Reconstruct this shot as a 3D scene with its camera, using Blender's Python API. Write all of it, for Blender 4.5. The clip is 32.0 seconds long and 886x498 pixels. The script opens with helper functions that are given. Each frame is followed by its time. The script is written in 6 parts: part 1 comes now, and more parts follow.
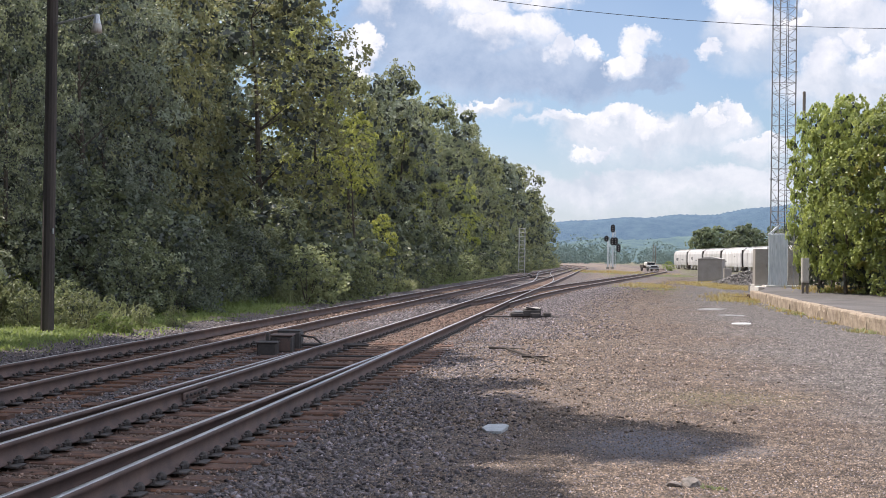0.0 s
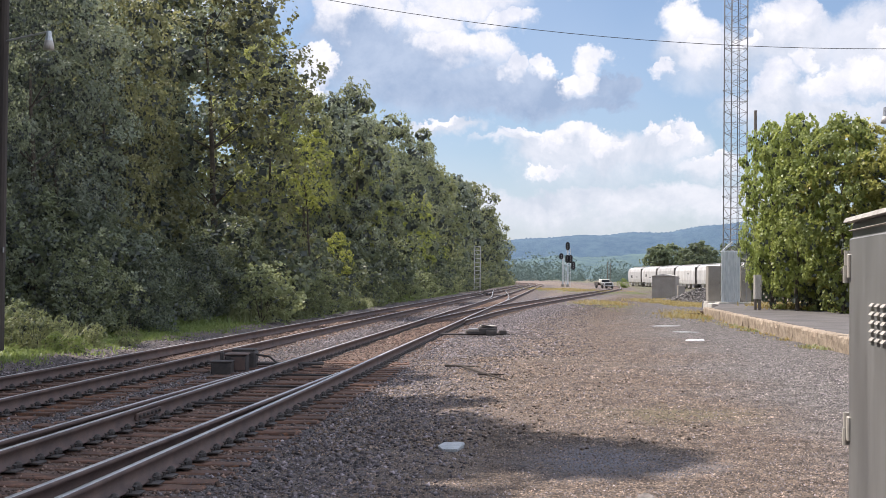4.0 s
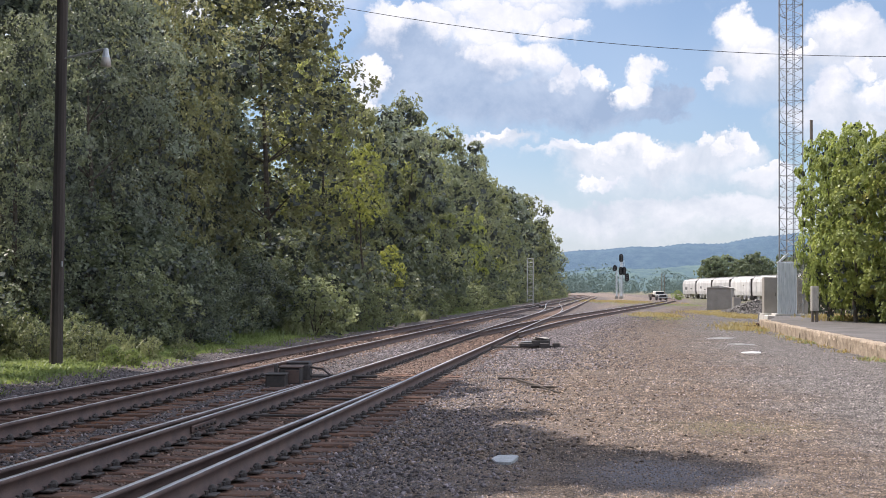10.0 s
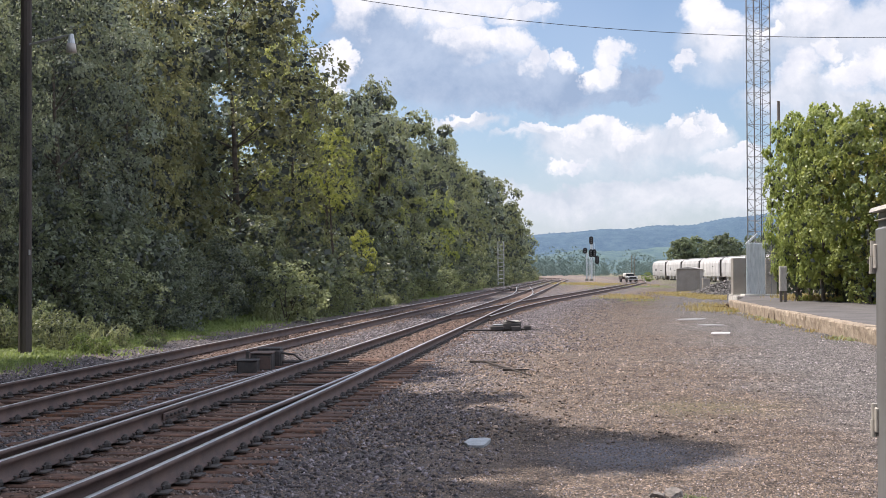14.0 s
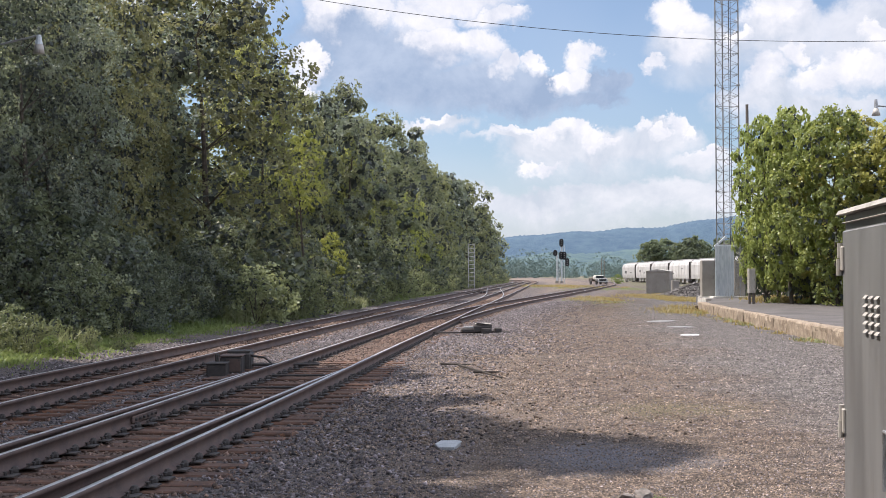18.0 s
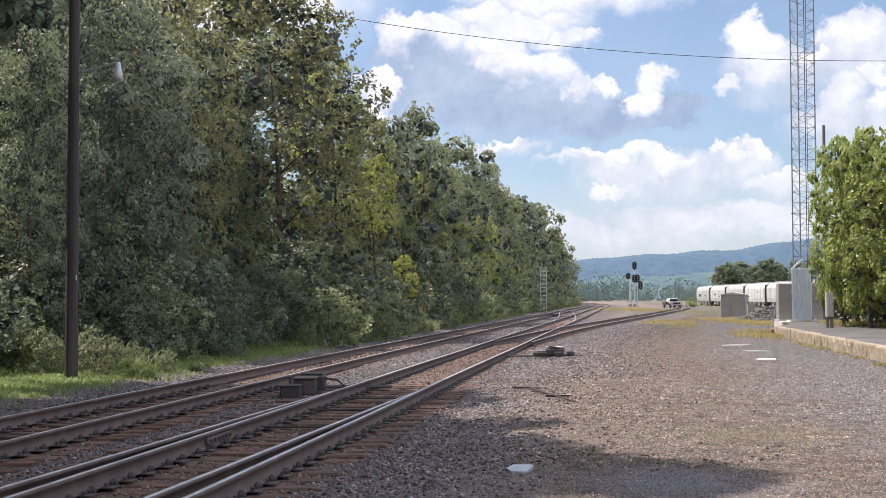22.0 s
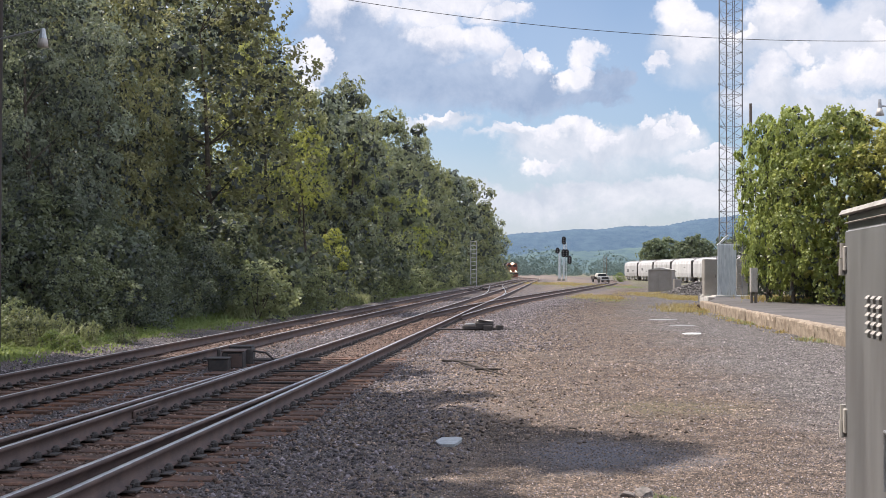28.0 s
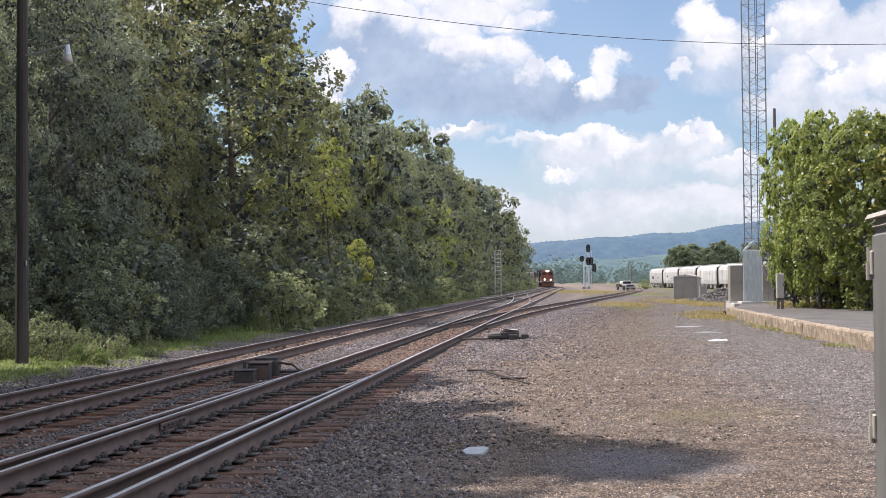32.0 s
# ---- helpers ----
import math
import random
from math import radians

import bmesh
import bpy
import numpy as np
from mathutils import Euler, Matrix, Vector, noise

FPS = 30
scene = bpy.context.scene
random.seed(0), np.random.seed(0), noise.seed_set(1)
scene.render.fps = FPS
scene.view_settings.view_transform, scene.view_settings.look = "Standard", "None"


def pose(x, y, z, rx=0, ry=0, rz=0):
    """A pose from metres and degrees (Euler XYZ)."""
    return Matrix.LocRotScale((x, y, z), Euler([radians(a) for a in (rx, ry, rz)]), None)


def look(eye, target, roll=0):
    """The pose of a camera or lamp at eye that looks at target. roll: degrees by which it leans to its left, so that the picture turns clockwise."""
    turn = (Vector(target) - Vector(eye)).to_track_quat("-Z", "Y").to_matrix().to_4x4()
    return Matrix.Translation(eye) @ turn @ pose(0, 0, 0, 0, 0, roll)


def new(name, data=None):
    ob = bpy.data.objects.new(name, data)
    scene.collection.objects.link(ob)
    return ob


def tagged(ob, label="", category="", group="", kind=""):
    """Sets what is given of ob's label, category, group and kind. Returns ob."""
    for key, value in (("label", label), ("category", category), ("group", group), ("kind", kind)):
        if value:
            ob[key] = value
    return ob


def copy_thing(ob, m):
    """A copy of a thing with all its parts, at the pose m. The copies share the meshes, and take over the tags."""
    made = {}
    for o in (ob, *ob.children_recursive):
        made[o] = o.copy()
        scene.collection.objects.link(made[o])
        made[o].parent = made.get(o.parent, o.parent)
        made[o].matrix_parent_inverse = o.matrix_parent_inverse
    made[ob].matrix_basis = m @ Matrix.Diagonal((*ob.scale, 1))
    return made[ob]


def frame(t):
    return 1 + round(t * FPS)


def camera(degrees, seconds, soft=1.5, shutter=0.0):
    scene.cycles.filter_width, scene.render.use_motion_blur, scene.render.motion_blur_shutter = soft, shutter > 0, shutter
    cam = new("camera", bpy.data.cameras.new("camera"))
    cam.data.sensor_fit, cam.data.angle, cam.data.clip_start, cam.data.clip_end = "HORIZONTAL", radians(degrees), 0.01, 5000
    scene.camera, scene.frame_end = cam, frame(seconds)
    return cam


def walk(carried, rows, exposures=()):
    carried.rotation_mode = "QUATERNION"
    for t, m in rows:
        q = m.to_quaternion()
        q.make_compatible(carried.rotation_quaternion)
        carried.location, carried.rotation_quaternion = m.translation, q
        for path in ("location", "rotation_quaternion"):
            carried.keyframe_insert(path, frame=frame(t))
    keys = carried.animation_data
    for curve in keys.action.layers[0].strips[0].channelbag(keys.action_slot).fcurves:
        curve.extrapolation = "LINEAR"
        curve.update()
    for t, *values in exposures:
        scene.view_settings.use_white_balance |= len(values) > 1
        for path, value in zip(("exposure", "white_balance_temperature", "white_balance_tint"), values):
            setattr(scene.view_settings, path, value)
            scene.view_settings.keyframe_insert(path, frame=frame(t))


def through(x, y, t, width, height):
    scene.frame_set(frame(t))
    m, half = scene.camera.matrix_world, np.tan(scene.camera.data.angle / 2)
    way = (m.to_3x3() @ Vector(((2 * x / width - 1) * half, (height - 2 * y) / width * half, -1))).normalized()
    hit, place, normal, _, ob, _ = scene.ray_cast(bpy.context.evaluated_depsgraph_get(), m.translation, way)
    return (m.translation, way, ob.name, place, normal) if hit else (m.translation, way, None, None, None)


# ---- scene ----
# ---- camera: it stands at one spot and is turned by hand ----
EYE = 1.82
cam = camera(39.63, 32.0, soft=0.55)
TURNS = (
    (0, 90.41, -0.82, 3.08), (0.5, 90.82, -0.99, 3.38), (1, 90.92, -0.91, 3.34), (1.5, 90.99, -0.87, 3.29),
    (2, 91.16, -0.9, 2.84), (2.5, 91.19, -0.88, 1.15), (4.5, 91.29, -0.62, 1.03), (5, 91.39, -0.62, 1.35),
    (5.5, 91.82, -0.15, 2.19), (6, 91.7, 0.1, 2.71), (6.5, 91.5, -0.19, 1.6), (7, 91.51, -0.59, 1.88),
    (7.5, 91.56, -0.53, 1.84), (8, 91.66, -0.43, 2.07), (8.5, 91.71, -0.49, 2.37), (9, 91.65, -0.66, 2.64),
    (9.5, 91.75, -0.56, 2.95), (10, 91.83, -0.46, 3.47), (10.5, 91.72, -0.37, 4.74), (11, 91.37, -0.03, 6.18),
    (11.5, 91.01, 0.17, 6.95), (12, 90.49, -0.94, 6.31), (12.5, 90.42, -0.72, 2.85), (13, 90.5, -0.29, 1.64),
    (13.5, 90.88, 0.02, 1.88), (15.5, 91.36, -0.01, 2.76), (16, 91.74, 0.6, 4), (16.5, 91.52, 0.78, 5.3),
    (17, 91.38, 0.19, 4.49), (17.5, 91.2, 0.19, 0.79), (18, 91.2, 0.2, 0.74), (18.5, 91.14, 0.3, 1.25),
    (19, 91.14, -0.08, 1.1), (19.5, 91.42, -0.01, 2), (20, 92.04, 0.01, 2.19), (20.5, 92.34, 0.25, 3.13),
    (21, 92.34, 0.27, 3.81), (21.5, 92.31, 0.25, 4), (22, 92.28, 0.14, 4.09), (22.5, 92.18, -0, 4.2),
    (23, 91.89, -0.06, 3.02), (23.5, 91.31, -0.05, 1.21), (24, 90.96, -0.07, -0.32), (24.5, 90.56, 0.01, 0),
    (25, 90.4, -0, 0), (25.5, 90.31, -0.02, -0.08), (27.5, 90.84, -0.51, 0.32), (28, 91.05, -0.24, 0.84),
    (28.5, 91.08, 0.28, 0.79), (29, 91.07, 0.07, 0.98), (29.5, 91.22, 0.06, 1.13), (30, 91.33, 0.09, 1.23),
    (30.5, 91.44, 0.12, 1.35), (31, 91.54, 0.02, 1.54), (31.5, 91.57, 0.19, 1.66), (32, 91.5, 0.46, 1.98),
)
walk(cam, [(t, pose(0, 0, EYE, a, b, c)) for t, a, b, c in TURNS], ((0.0, 0.41, 6480, 15.5), (9.0, 0.41, 6480, 15.5), (11.0, 0.46, 6480, 15.5), (13.0, 0.37, 6480, 15.5), (16.5, 0.46, 6480, 15.5), (18.0, 0.38, 6480, 15.5), (21.0, 0.46, 6480, 15.5), (22.5, 0.46, 6480, 15.5), (24.0, 0.32, 6480, 15.5), (25.5, 0.28, 6480, 15.5), (28.5, 0.36, 6480, 15.5), (32.0, 0.41, 6480, 15.5)))

# ---- world, sun ----
SUN_AZ, SUN_EL = -70.0, 58.0   # degrees: to the left of straight ahead, and up


def node(nt, kind, operation="", use_clamp=False, data_type="", blend_type="", sky_type="", sun_disc=None, attribute_name=""):
    n = nt.nodes.new(kind)
    if operation:
        n.operation = operation
    if use_clamp:
        n.use_clamp = True
    if data_type:
        n.data_type, n.blend_type = data_type, blend_type
    if sky_type:
        n.sky_type, n.sun_disc = sky_type, sun_disc
    if attribute_name:
        n.attribute_name = attribute_name
    return n


def wire(nt, a, b):
    nt.links.new(a, b)


def math_node(nt, op, a, b=None, clamp=False):
    n = node(nt, "ShaderNodeMath", operation=op, use_clamp=clamp)
    for i, v in enumerate((a, b)):
        if v is None:
            continue
        if isinstance(v, (int, float)):
            n.inputs[i].default_value = v
        else:
            wire(nt, v, n.inputs[i])
    return n.outputs[0]


def mix_col(nt, fac, a, b, mode="MIX"):
    n = node(nt, "ShaderNodeMix", data_type="RGBA", blend_type=mode)
    for i, v in ((0, fac), (6, a), (7, b)):
        if isinstance(v, (int, float)):
            n.inputs[i].default_value = v
        elif isinstance(v, (tuple, list)):
            n.inputs[i].default_value = (*v[:3], 1)
        else:
            wire(nt, v, n.inputs[i])
    return n.outputs[2]


def ramp(nt, fac, stops):
    n = node(nt, "ShaderNodeValToRGB")
    e = n.color_ramp.elements
    while len(e) < len(stops):
        e.new(0.5)
    for el, (p, c) in zip(e, stops):
        el.position, el.color = p, (*c[:3], 1) if isinstance(c, tuple) else (c, c, c, 1)
    wire(nt, fac, n.inputs[0])
    return n.outputs[0]


def noise_tex(nt, scale, detail=3.0, vec=None, rough=0.55, distort=0.0):
    n = node(nt, "ShaderNodeTexNoise")
    n.inputs["Scale"].default_value, n.inputs["Detail"].default_value = scale, detail
    n.inputs["Roughness"].default_value, n.inputs["Distortion"].default_value = rough, distort
    if vec is not None:
        wire(nt, vec, n.inputs["Vector"])
    return n


def make_world():
    w = bpy.data.worlds.new("sky")
    scene.world = w
    w.use_nodes = True
    nt = w.node_tree
    nt.nodes.clear()
    sky = node(nt, "ShaderNodeTexSky", sky_type="NISHITA", sun_disc=False)
    sky.sun_elevation, sky.sun_rotation = radians(SUN_EL), radians(SUN_AZ)
    sky.altitude, sky.air_density, sky.dust_density, sky.ozone_density = 200, 1.0, 1.2, 1.5
    tc = node(nt, "ShaderNodeTexCoord")
    sep = node(nt, "ShaderNodeSeparateXYZ")
    wire(nt, tc.outputs["Generated"], sep.inputs[0])
    x, y, z = sep.outputs
    # billows: the direction is shifted by two sizes of noise
    n1 = noise_tex(nt, 16, 6, tc.outputs["Generated"], 0.62)
    n2 = noise_tex(nt, 5, 3, tc.outputs["Generated"], 0.5)
    front = math_node(nt, "MAXIMUM", y, 0.15)
    u = math_node(nt, "DIVIDE", x, front)
    v = math_node(nt, "DIVIDE", z, front)
    d1 = node(nt, "ShaderNodeSeparateColor")
    wire(nt, n1.outputs["Color"], d1.inputs[0])
    u = math_node(nt, "ADD", u, math_node(nt, "MULTIPLY", math_node(nt, "SUBTRACT", d1.outputs[0], 0.5), 0.075))
    v = math_node(nt, "ADD", v, math_node(nt, "MULTIPLY", math_node(nt, "SUBTRACT", d1.outputs[1], 0.5), 0.060))
    d2 = node(nt, "ShaderNodeSeparateColor")
    wire(nt, noise_tex(nt, 55, 5, tc.outputs["Generated"], 0.65).outputs["Color"], d2.inputs[0])
    u = math_node(nt, "ADD", u, math_node(nt, "MULTIPLY", math_node(nt, "SUBTRACT", d2.outputs[0], 0.5), 0.028))
    v = math_node(nt, "ADD", v, math_node(nt, "MULTIPLY", math_node(nt, "SUBTRACT", d2.outputs[1], 0.5), 0.024))

    def heap(rows, crisp=2.6, soft=0.8):
        """Puffs (u, v, half width, half height) with crisp tops and soft undersides."""
        total = None
        for cu, cv, ru, rv in rows:
            ru, rv = ru * 1.12, rv * 1.12
            a = math_node(nt, "DIVIDE", math_node(nt, "SUBTRACT", u, cu), ru)
            b = math_node(nt, "DIVIDE", math_node(nt, "SUBTRACT", v, cv), rv)
            r = math_node(nt, "ADD", math_node(nt, "MULTIPLY", a, a), math_node(nt, "MULTIPLY", b, b))
            k = math_node(nt, "ADD", math_node(nt, "MULTIPLY", math_node(nt, "ADD", b, 0.35, True), crisp), soft)
            s = math_node(nt, "MULTIPLY", math_node(nt, "SUBTRACT", 1.5, r), k, clamp=True)
            total = s if total is None else math_node(nt, "MAXIMUM", total, s)
        # rounded shoulders instead of a cut edge
        return math_node(nt, "MULTIPLY", math_node(nt, "MULTIPLY", total, total), math_node(nt, "SUBTRACT", 3.0, math_node(nt, "MULTIPLY", total, 2.0)))

    white = heap(((-0.115, 0.21, 0.016, 0.017), (-0.092, 0.22, 0.028, 0.01), (-0.062, 0.215, 0.021, 0.012), (-0.025, 0.209, 0.025, 0.015), (-0.013, 0.19, 0.025, 0.015),
                  (0.019, 0.185, 0.021, 0.017), (0.04, 0.17, 0.012, 0.01), (0.062, 0.173, 0.01, 0.008), (0.033, 0.213, 0.021, 0.011), (-0.119, 0.169, 0.012, 0.009),
                  (-0.123, 0.154, 0.012, 0.007), (0.104, 0.174, 0.014, 0.014), (0.087, 0.16, 0.010, 0.012), (0.102, 0.158, 0.015, 0.012), (0.158, 0.172, 0.011, 0.005),
                  (0.178, 0.211, 0.022, 0.017), (0.192, 0.189, 0.018, 0.014), (0.263, 0.21, 0.023, 0.016), (0.247, 0.162, 0.015, 0.013), (0.293, 0.157, 0.016, 0.012),
                  (0.228, 0.198, 0.012, 0.007), (0.273, 0.175, 0.012, 0.008), (0.144, 0.122, 0.008, 0.006), (0.157, 0.114, 0.008, 0.006), (0.174, 0.122, 0.01, 0.008),
                  (0.184, 0.115, 0.006, 0.006), (0.097, 0.11, 0.023, 0.009), (0.114, 0.105, 0.014, 0.005), (0.076, 0.109, 0.014, 0.006), (0.048, 0.113, 0.022, 0.004),
                  (-0.021, 0.125, 0.011, 0.003), (0.2, 0.096, 0.012, 0.005), (0.066, 0.087, 0.018, 0.004), (0.33, 0.163, 0.04, 0.014), (0.345, 0.192, 0.018, 0.012),
                  (0.05, 0.25, 0.1, 0.02), (-0.01, 0.228, 0.05, 0.014), (-0.3, 0.24, 0.15, 0.05)), 0.75, 0.5)
    pale = heap(((0.197, 0.184, 0.041, 0.028), (0.264, 0.184, 0.04, 0.027), (0.251, 0.139, 0.04, 0.018), (0.116, 0.092, 0.068, 0.022), (0.162, 0.104, 0.034, 0.019),
                 (0.075, 0.098, 0.041, 0.013), (0.198, 0.084, 0.027, 0.014), (0.048, 0.105, 0.041, 0.006), (0.117, 0.055, 0.149, 0.016), (-0.016, 0.12, 0.028, 0.006),
                 (0.34, 0.18, 0.07, 0.04), (0.30, 0.13, 0.05, 0.016)), 0.6, 0.45)
    grey = heap(((0.002, 0.148, 0.091, 0.019), (-0.063, 0.164, 0.055, 0.021), (0.048, 0.136, 0.05, 0.011), (0.066, 0.151, 0.027, 0.016), (-0.036, 0.178, 0.051, 0.021),
                 (0.123, 0.151, 0.012, 0.013), (0.102, 0.14, 0.03, 0.006), (-0.092, 0.191, 0.042, 0.028)), 0.6, 0.6)
    n4 = noise_tex(nt, 20, 6, tc.outputs["Generated"], 0.62, 0.3)
    shifted = node(nt, "ShaderNodeVectorMath")
    wire(nt, tc.outputs["Generated"], shifted.inputs[0])
    shifted.inputs[1].default_value = (-0.012, 0.0, 0.014)
    n5 = noise_tex(nt, 20, 6, shifted.outputs[0], 0.62, 0.3)
    n6 = noise_tex(nt, 14, 6, tc.outputs["Generated"], 0.6, 0.3)
    n7 = noise_tex(nt, 14, 6, shifted.outputs[0], 0.6, 0.3)
    relief2 = math_node(nt, "ADD", math_node(nt, "MULTIPLY", math_node(nt, "SUBTRACT", n6.outputs["Fac"], n7.outputs["Fac"]), 4.2), 0.52, True)
    relief = math_node(nt, "ADD", math_node(nt, "MULTIPLY", math_node(nt, "SUBTRACT", n4.outputs["Fac"], n5.outputs["Fac"]), 3.2), 0.62, True)
    n3 = noise_tex(nt, 2.6, 6, tc.outputs["Generated"], 0.6)
    veil = ramp(nt, n2.outputs["Fac"], ((0.42, 0.0), (0.75, 0.55)))
    # bright cumulus over the unseen rest of the sky, added to lift the shade
    away = math_node(nt, "MULTIPLY", math_node(nt, "ADD", math_node(nt, "ABSOLUTE", math_node(nt, "SUBTRACT", u, 0.1)), math_node(nt, "MULTIPLY", z, 0.9)), 2.2)
    away = math_node(nt, "SUBTRACT", away, 1.0, True)
    others = math_node(nt, "MULTIPLY", ramp(nt, n3.outputs["Fac"], ((0.38, 0.0), (0.52, 1.0))), away)
    low = math_node(nt, "SUBTRACT", 1.0, math_node(nt, "DIVIDE", math_node(nt, "ABSOLUTE", z), 0.10), clamp=True)
    bright = mix_col(nt, relief, (7.5, 8.0, 8.9), (10.3, 10.4, 10.6))
    shade = mix_col(nt, relief2, (3.5, 4.6, 6.35), (5.1, 6.15, 7.7))
    haze = mix_col(nt, relief2, (6.3, 7.0, 7.9), (8.8, 9.1, 9.6))
    c = mix_col(nt, 1.0, sky.outputs[0], (1.06, 1.20, 1.30), "MULTIPLY")
    c = mix_col(nt, math_node(nt, "ADD", math_node(nt, "MULTIPLY", veil, 0.35), 0.10), c, (7.4, 8.4, 9.8))
    c = mix_col(nt, others, c, (11.4, 12.3, 13.8))
    c = mix_col(nt, math_node(nt, "MULTIPLY", low, 0.7), c, (7.6, 8.2, 9.2))
    c = mix_col(nt, math_node(nt, "MULTIPLY", pale, 0.85), c, haze)
    c = mix_col(nt, math_node(nt, "MULTIPLY", grey, 0.9), c, shade)
    c = mix_col(nt, math_node(nt, "MULTIPLY", white, 0.95), c, bright)
    bg = node(nt, "ShaderNodeBackground")
    wire(nt, c, bg.inputs[0])
    bg.inputs[1].default_value = 0.078
    wire(nt, bg.outputs[0], node(nt, "ShaderNodeOutputWorld").inputs[0])


make_world()
sun_data = bpy.data.lights.new("sun", "SUN")
sun_data.energy, sun_data.angle, sun_data.color = 5.0, radians(0.55), (1.0, 0.93, 0.82)
sun = new("sun", sun_data)
sa, se = radians(SUN_AZ), radians(SUN_EL)
sun.matrix_basis = look((0, 0, 60), (-60 * math.cos(se) * math.sin(sa), -60 * math.cos(se) * math.cos(sa), 60 - 60 * math.sin(se)))


# ---- materials ----
def material(name, rough=0.8, metal=0.0):
    m = bpy.data.materials.new(name)
    m.use_nodes = True
    nt = m.node_tree
    b = nt.nodes["Principled BSDF"]
    b.inputs["Roughness"].default_value, b.inputs["Metallic"].default_value = rough, metal
    return m, nt, b


def place_vec(nt, where):
    if where == "island":
        return None
    tc = node(nt, "ShaderNodeTexCoord")
    if where == "world":
        return node(nt, "ShaderNodeNewGeometry").outputs["Position"]
    return tc.outputs["Object"]


def bump(nt, b, height, strength, dist=0.02):
    n = node(nt, "ShaderNodeBump")
    n.inputs["Strength"].default_value, n.inputs["Distance"].default_value = strength, dist
    wire(nt, height, n.inputs["Height"])
    wire(nt, n.outputs[0], b.inputs["Normal"])


def worn(name, c1, c2, rough=0.7, metal=0.0, scale=6.0, fine=60.0, spots=None, bumpy=0.25, where="object", vary=0.0, streak=False, stones=0.0):
    """Two-scale mottled surface: c1 to c2 over the coarse noise, fine grain, optional stains."""
    m, nt, b = material(name, rough, metal)
    vec = place_vec(nt, where)
    if streak:
        mp = node(nt, "ShaderNodeMapping")
        mp.inputs["Scale"].default_value = (1, 1, 0.12)
        wire(nt, vec, mp.inputs[0])
        vec = mp.outputs[0]
    a = noise_tex(nt, scale, 5, vec, 0.6)
    g = noise_tex(nt, fine, 3, vec, 0.6)
    c = mix_col(nt, ramp(nt, a.outputs["Fac"], ((0.35, 0.0), (0.68, 1.0))), c1, c2)
    c = mix_col(nt, 0.45, c, ramp(nt, g.outputs["Fac"], ((0.25, 0.25), (0.75, 0.8))), "OVERLAY")
    if spots:
        s = noise_tex(nt, scale * 2.3, 6, vec, 0.7)
        c = mix_col(nt, ramp(nt, s.outputs["Fac"], ((0.56, 0.0), (0.68, 0.85))), c, spots)
    if stones:
        isl = node(nt, "ShaderNodeNewGeometry").outputs["Random Per Island"]
        lum = ramp(nt, isl, ((0.0, 1 - stones * 0.62), (0.55, 1.0), (0.9, 1 + stones * 0.6), (1.0, 1 + stones * 1.3)))
        c = mix_col(nt, 1.0, c, lum, "MULTIPLY")
    if vary:
        oi = node(nt, "ShaderNodeObjectInfo")
        hsv = node(nt, "ShaderNodeHueSaturation")
        wire(nt, c, hsv.inputs["Color"])
        wire(nt, math_node(nt, "ADD", math_node(nt, "MULTIPLY", oi.outputs["Random"], vary), 1 - vary / 2), hsv.inputs["Value"])
        c = hsv.outputs[0]
    wire(nt, c, b.inputs["Base Color"])
    wire(nt, ramp(nt, g.outputs["Fac"], ((0.2, rough - 0.12), (0.8, min(1.0, rough + 0.1)))), b.inputs["Roughness"])
    bump(nt, b, g.outputs["Fac"], bumpy, 0.01)
    return m


def leafy(name, dark, light, glow, through=0.35, rough=0.5):
    """Leaves: colour by leaf and by tree, thin enough for the sun to shine through."""
    m, nt, b = material(name, rough)
    geo = node(nt, "ShaderNodeNewGeometry")
    oi = node(nt, "ShaderNodeObjectInfo")
    big = noise_tex(nt, 0.32, 2, geo.outputs["Position"])
    f = math_node(nt, "ADD", math_node(nt, "MULTIPLY", geo.outputs["Random Per Island"], 0.38), math_node(nt, "MULTIPLY", big.outputs["Fac"], 0.62))
    c = mix_col(nt, math_node(nt, "SUBTRACT", f, 0.05, True), dark, light)
    c = mix_col(nt, math_node(nt, "MULTIPLY", math_node(nt, "POWER", oi.outputs["Random"], 2.5), 0.45), c, glow)
    tone = node(nt, "ShaderNodeHueSaturation")
    wire(nt, c, tone.inputs["Color"])
    wire(nt, math_node(nt, "ADD", math_node(nt, "MULTIPLY", math_node(nt, "FRACT", math_node(nt, "MULTIPLY", oi.outputs["Random"], 7.3)), 0.6), 0.72), tone.inputs["Value"])
    c = tone.outputs[0]
    wire(nt, c, b.inputs["Base Color"])
    b.inputs["Specular IOR Level"].default_value = 0.55
    tr = node(nt, "ShaderNodeBsdfTranslucent")
    wire(nt, mix_col(nt, 0.5, c, glow), tr.inputs["Color"])
    mx = node(nt, "ShaderNodeMixShader")
    mx.inputs[0].default_value = through
    wire(nt, b.outputs[0], mx.inputs[1])
    wire(nt, tr.outputs[0], mx.inputs[2])
    wire(nt, mx.outputs[0], nt.nodes["Material Output"].inputs[0])
    return m


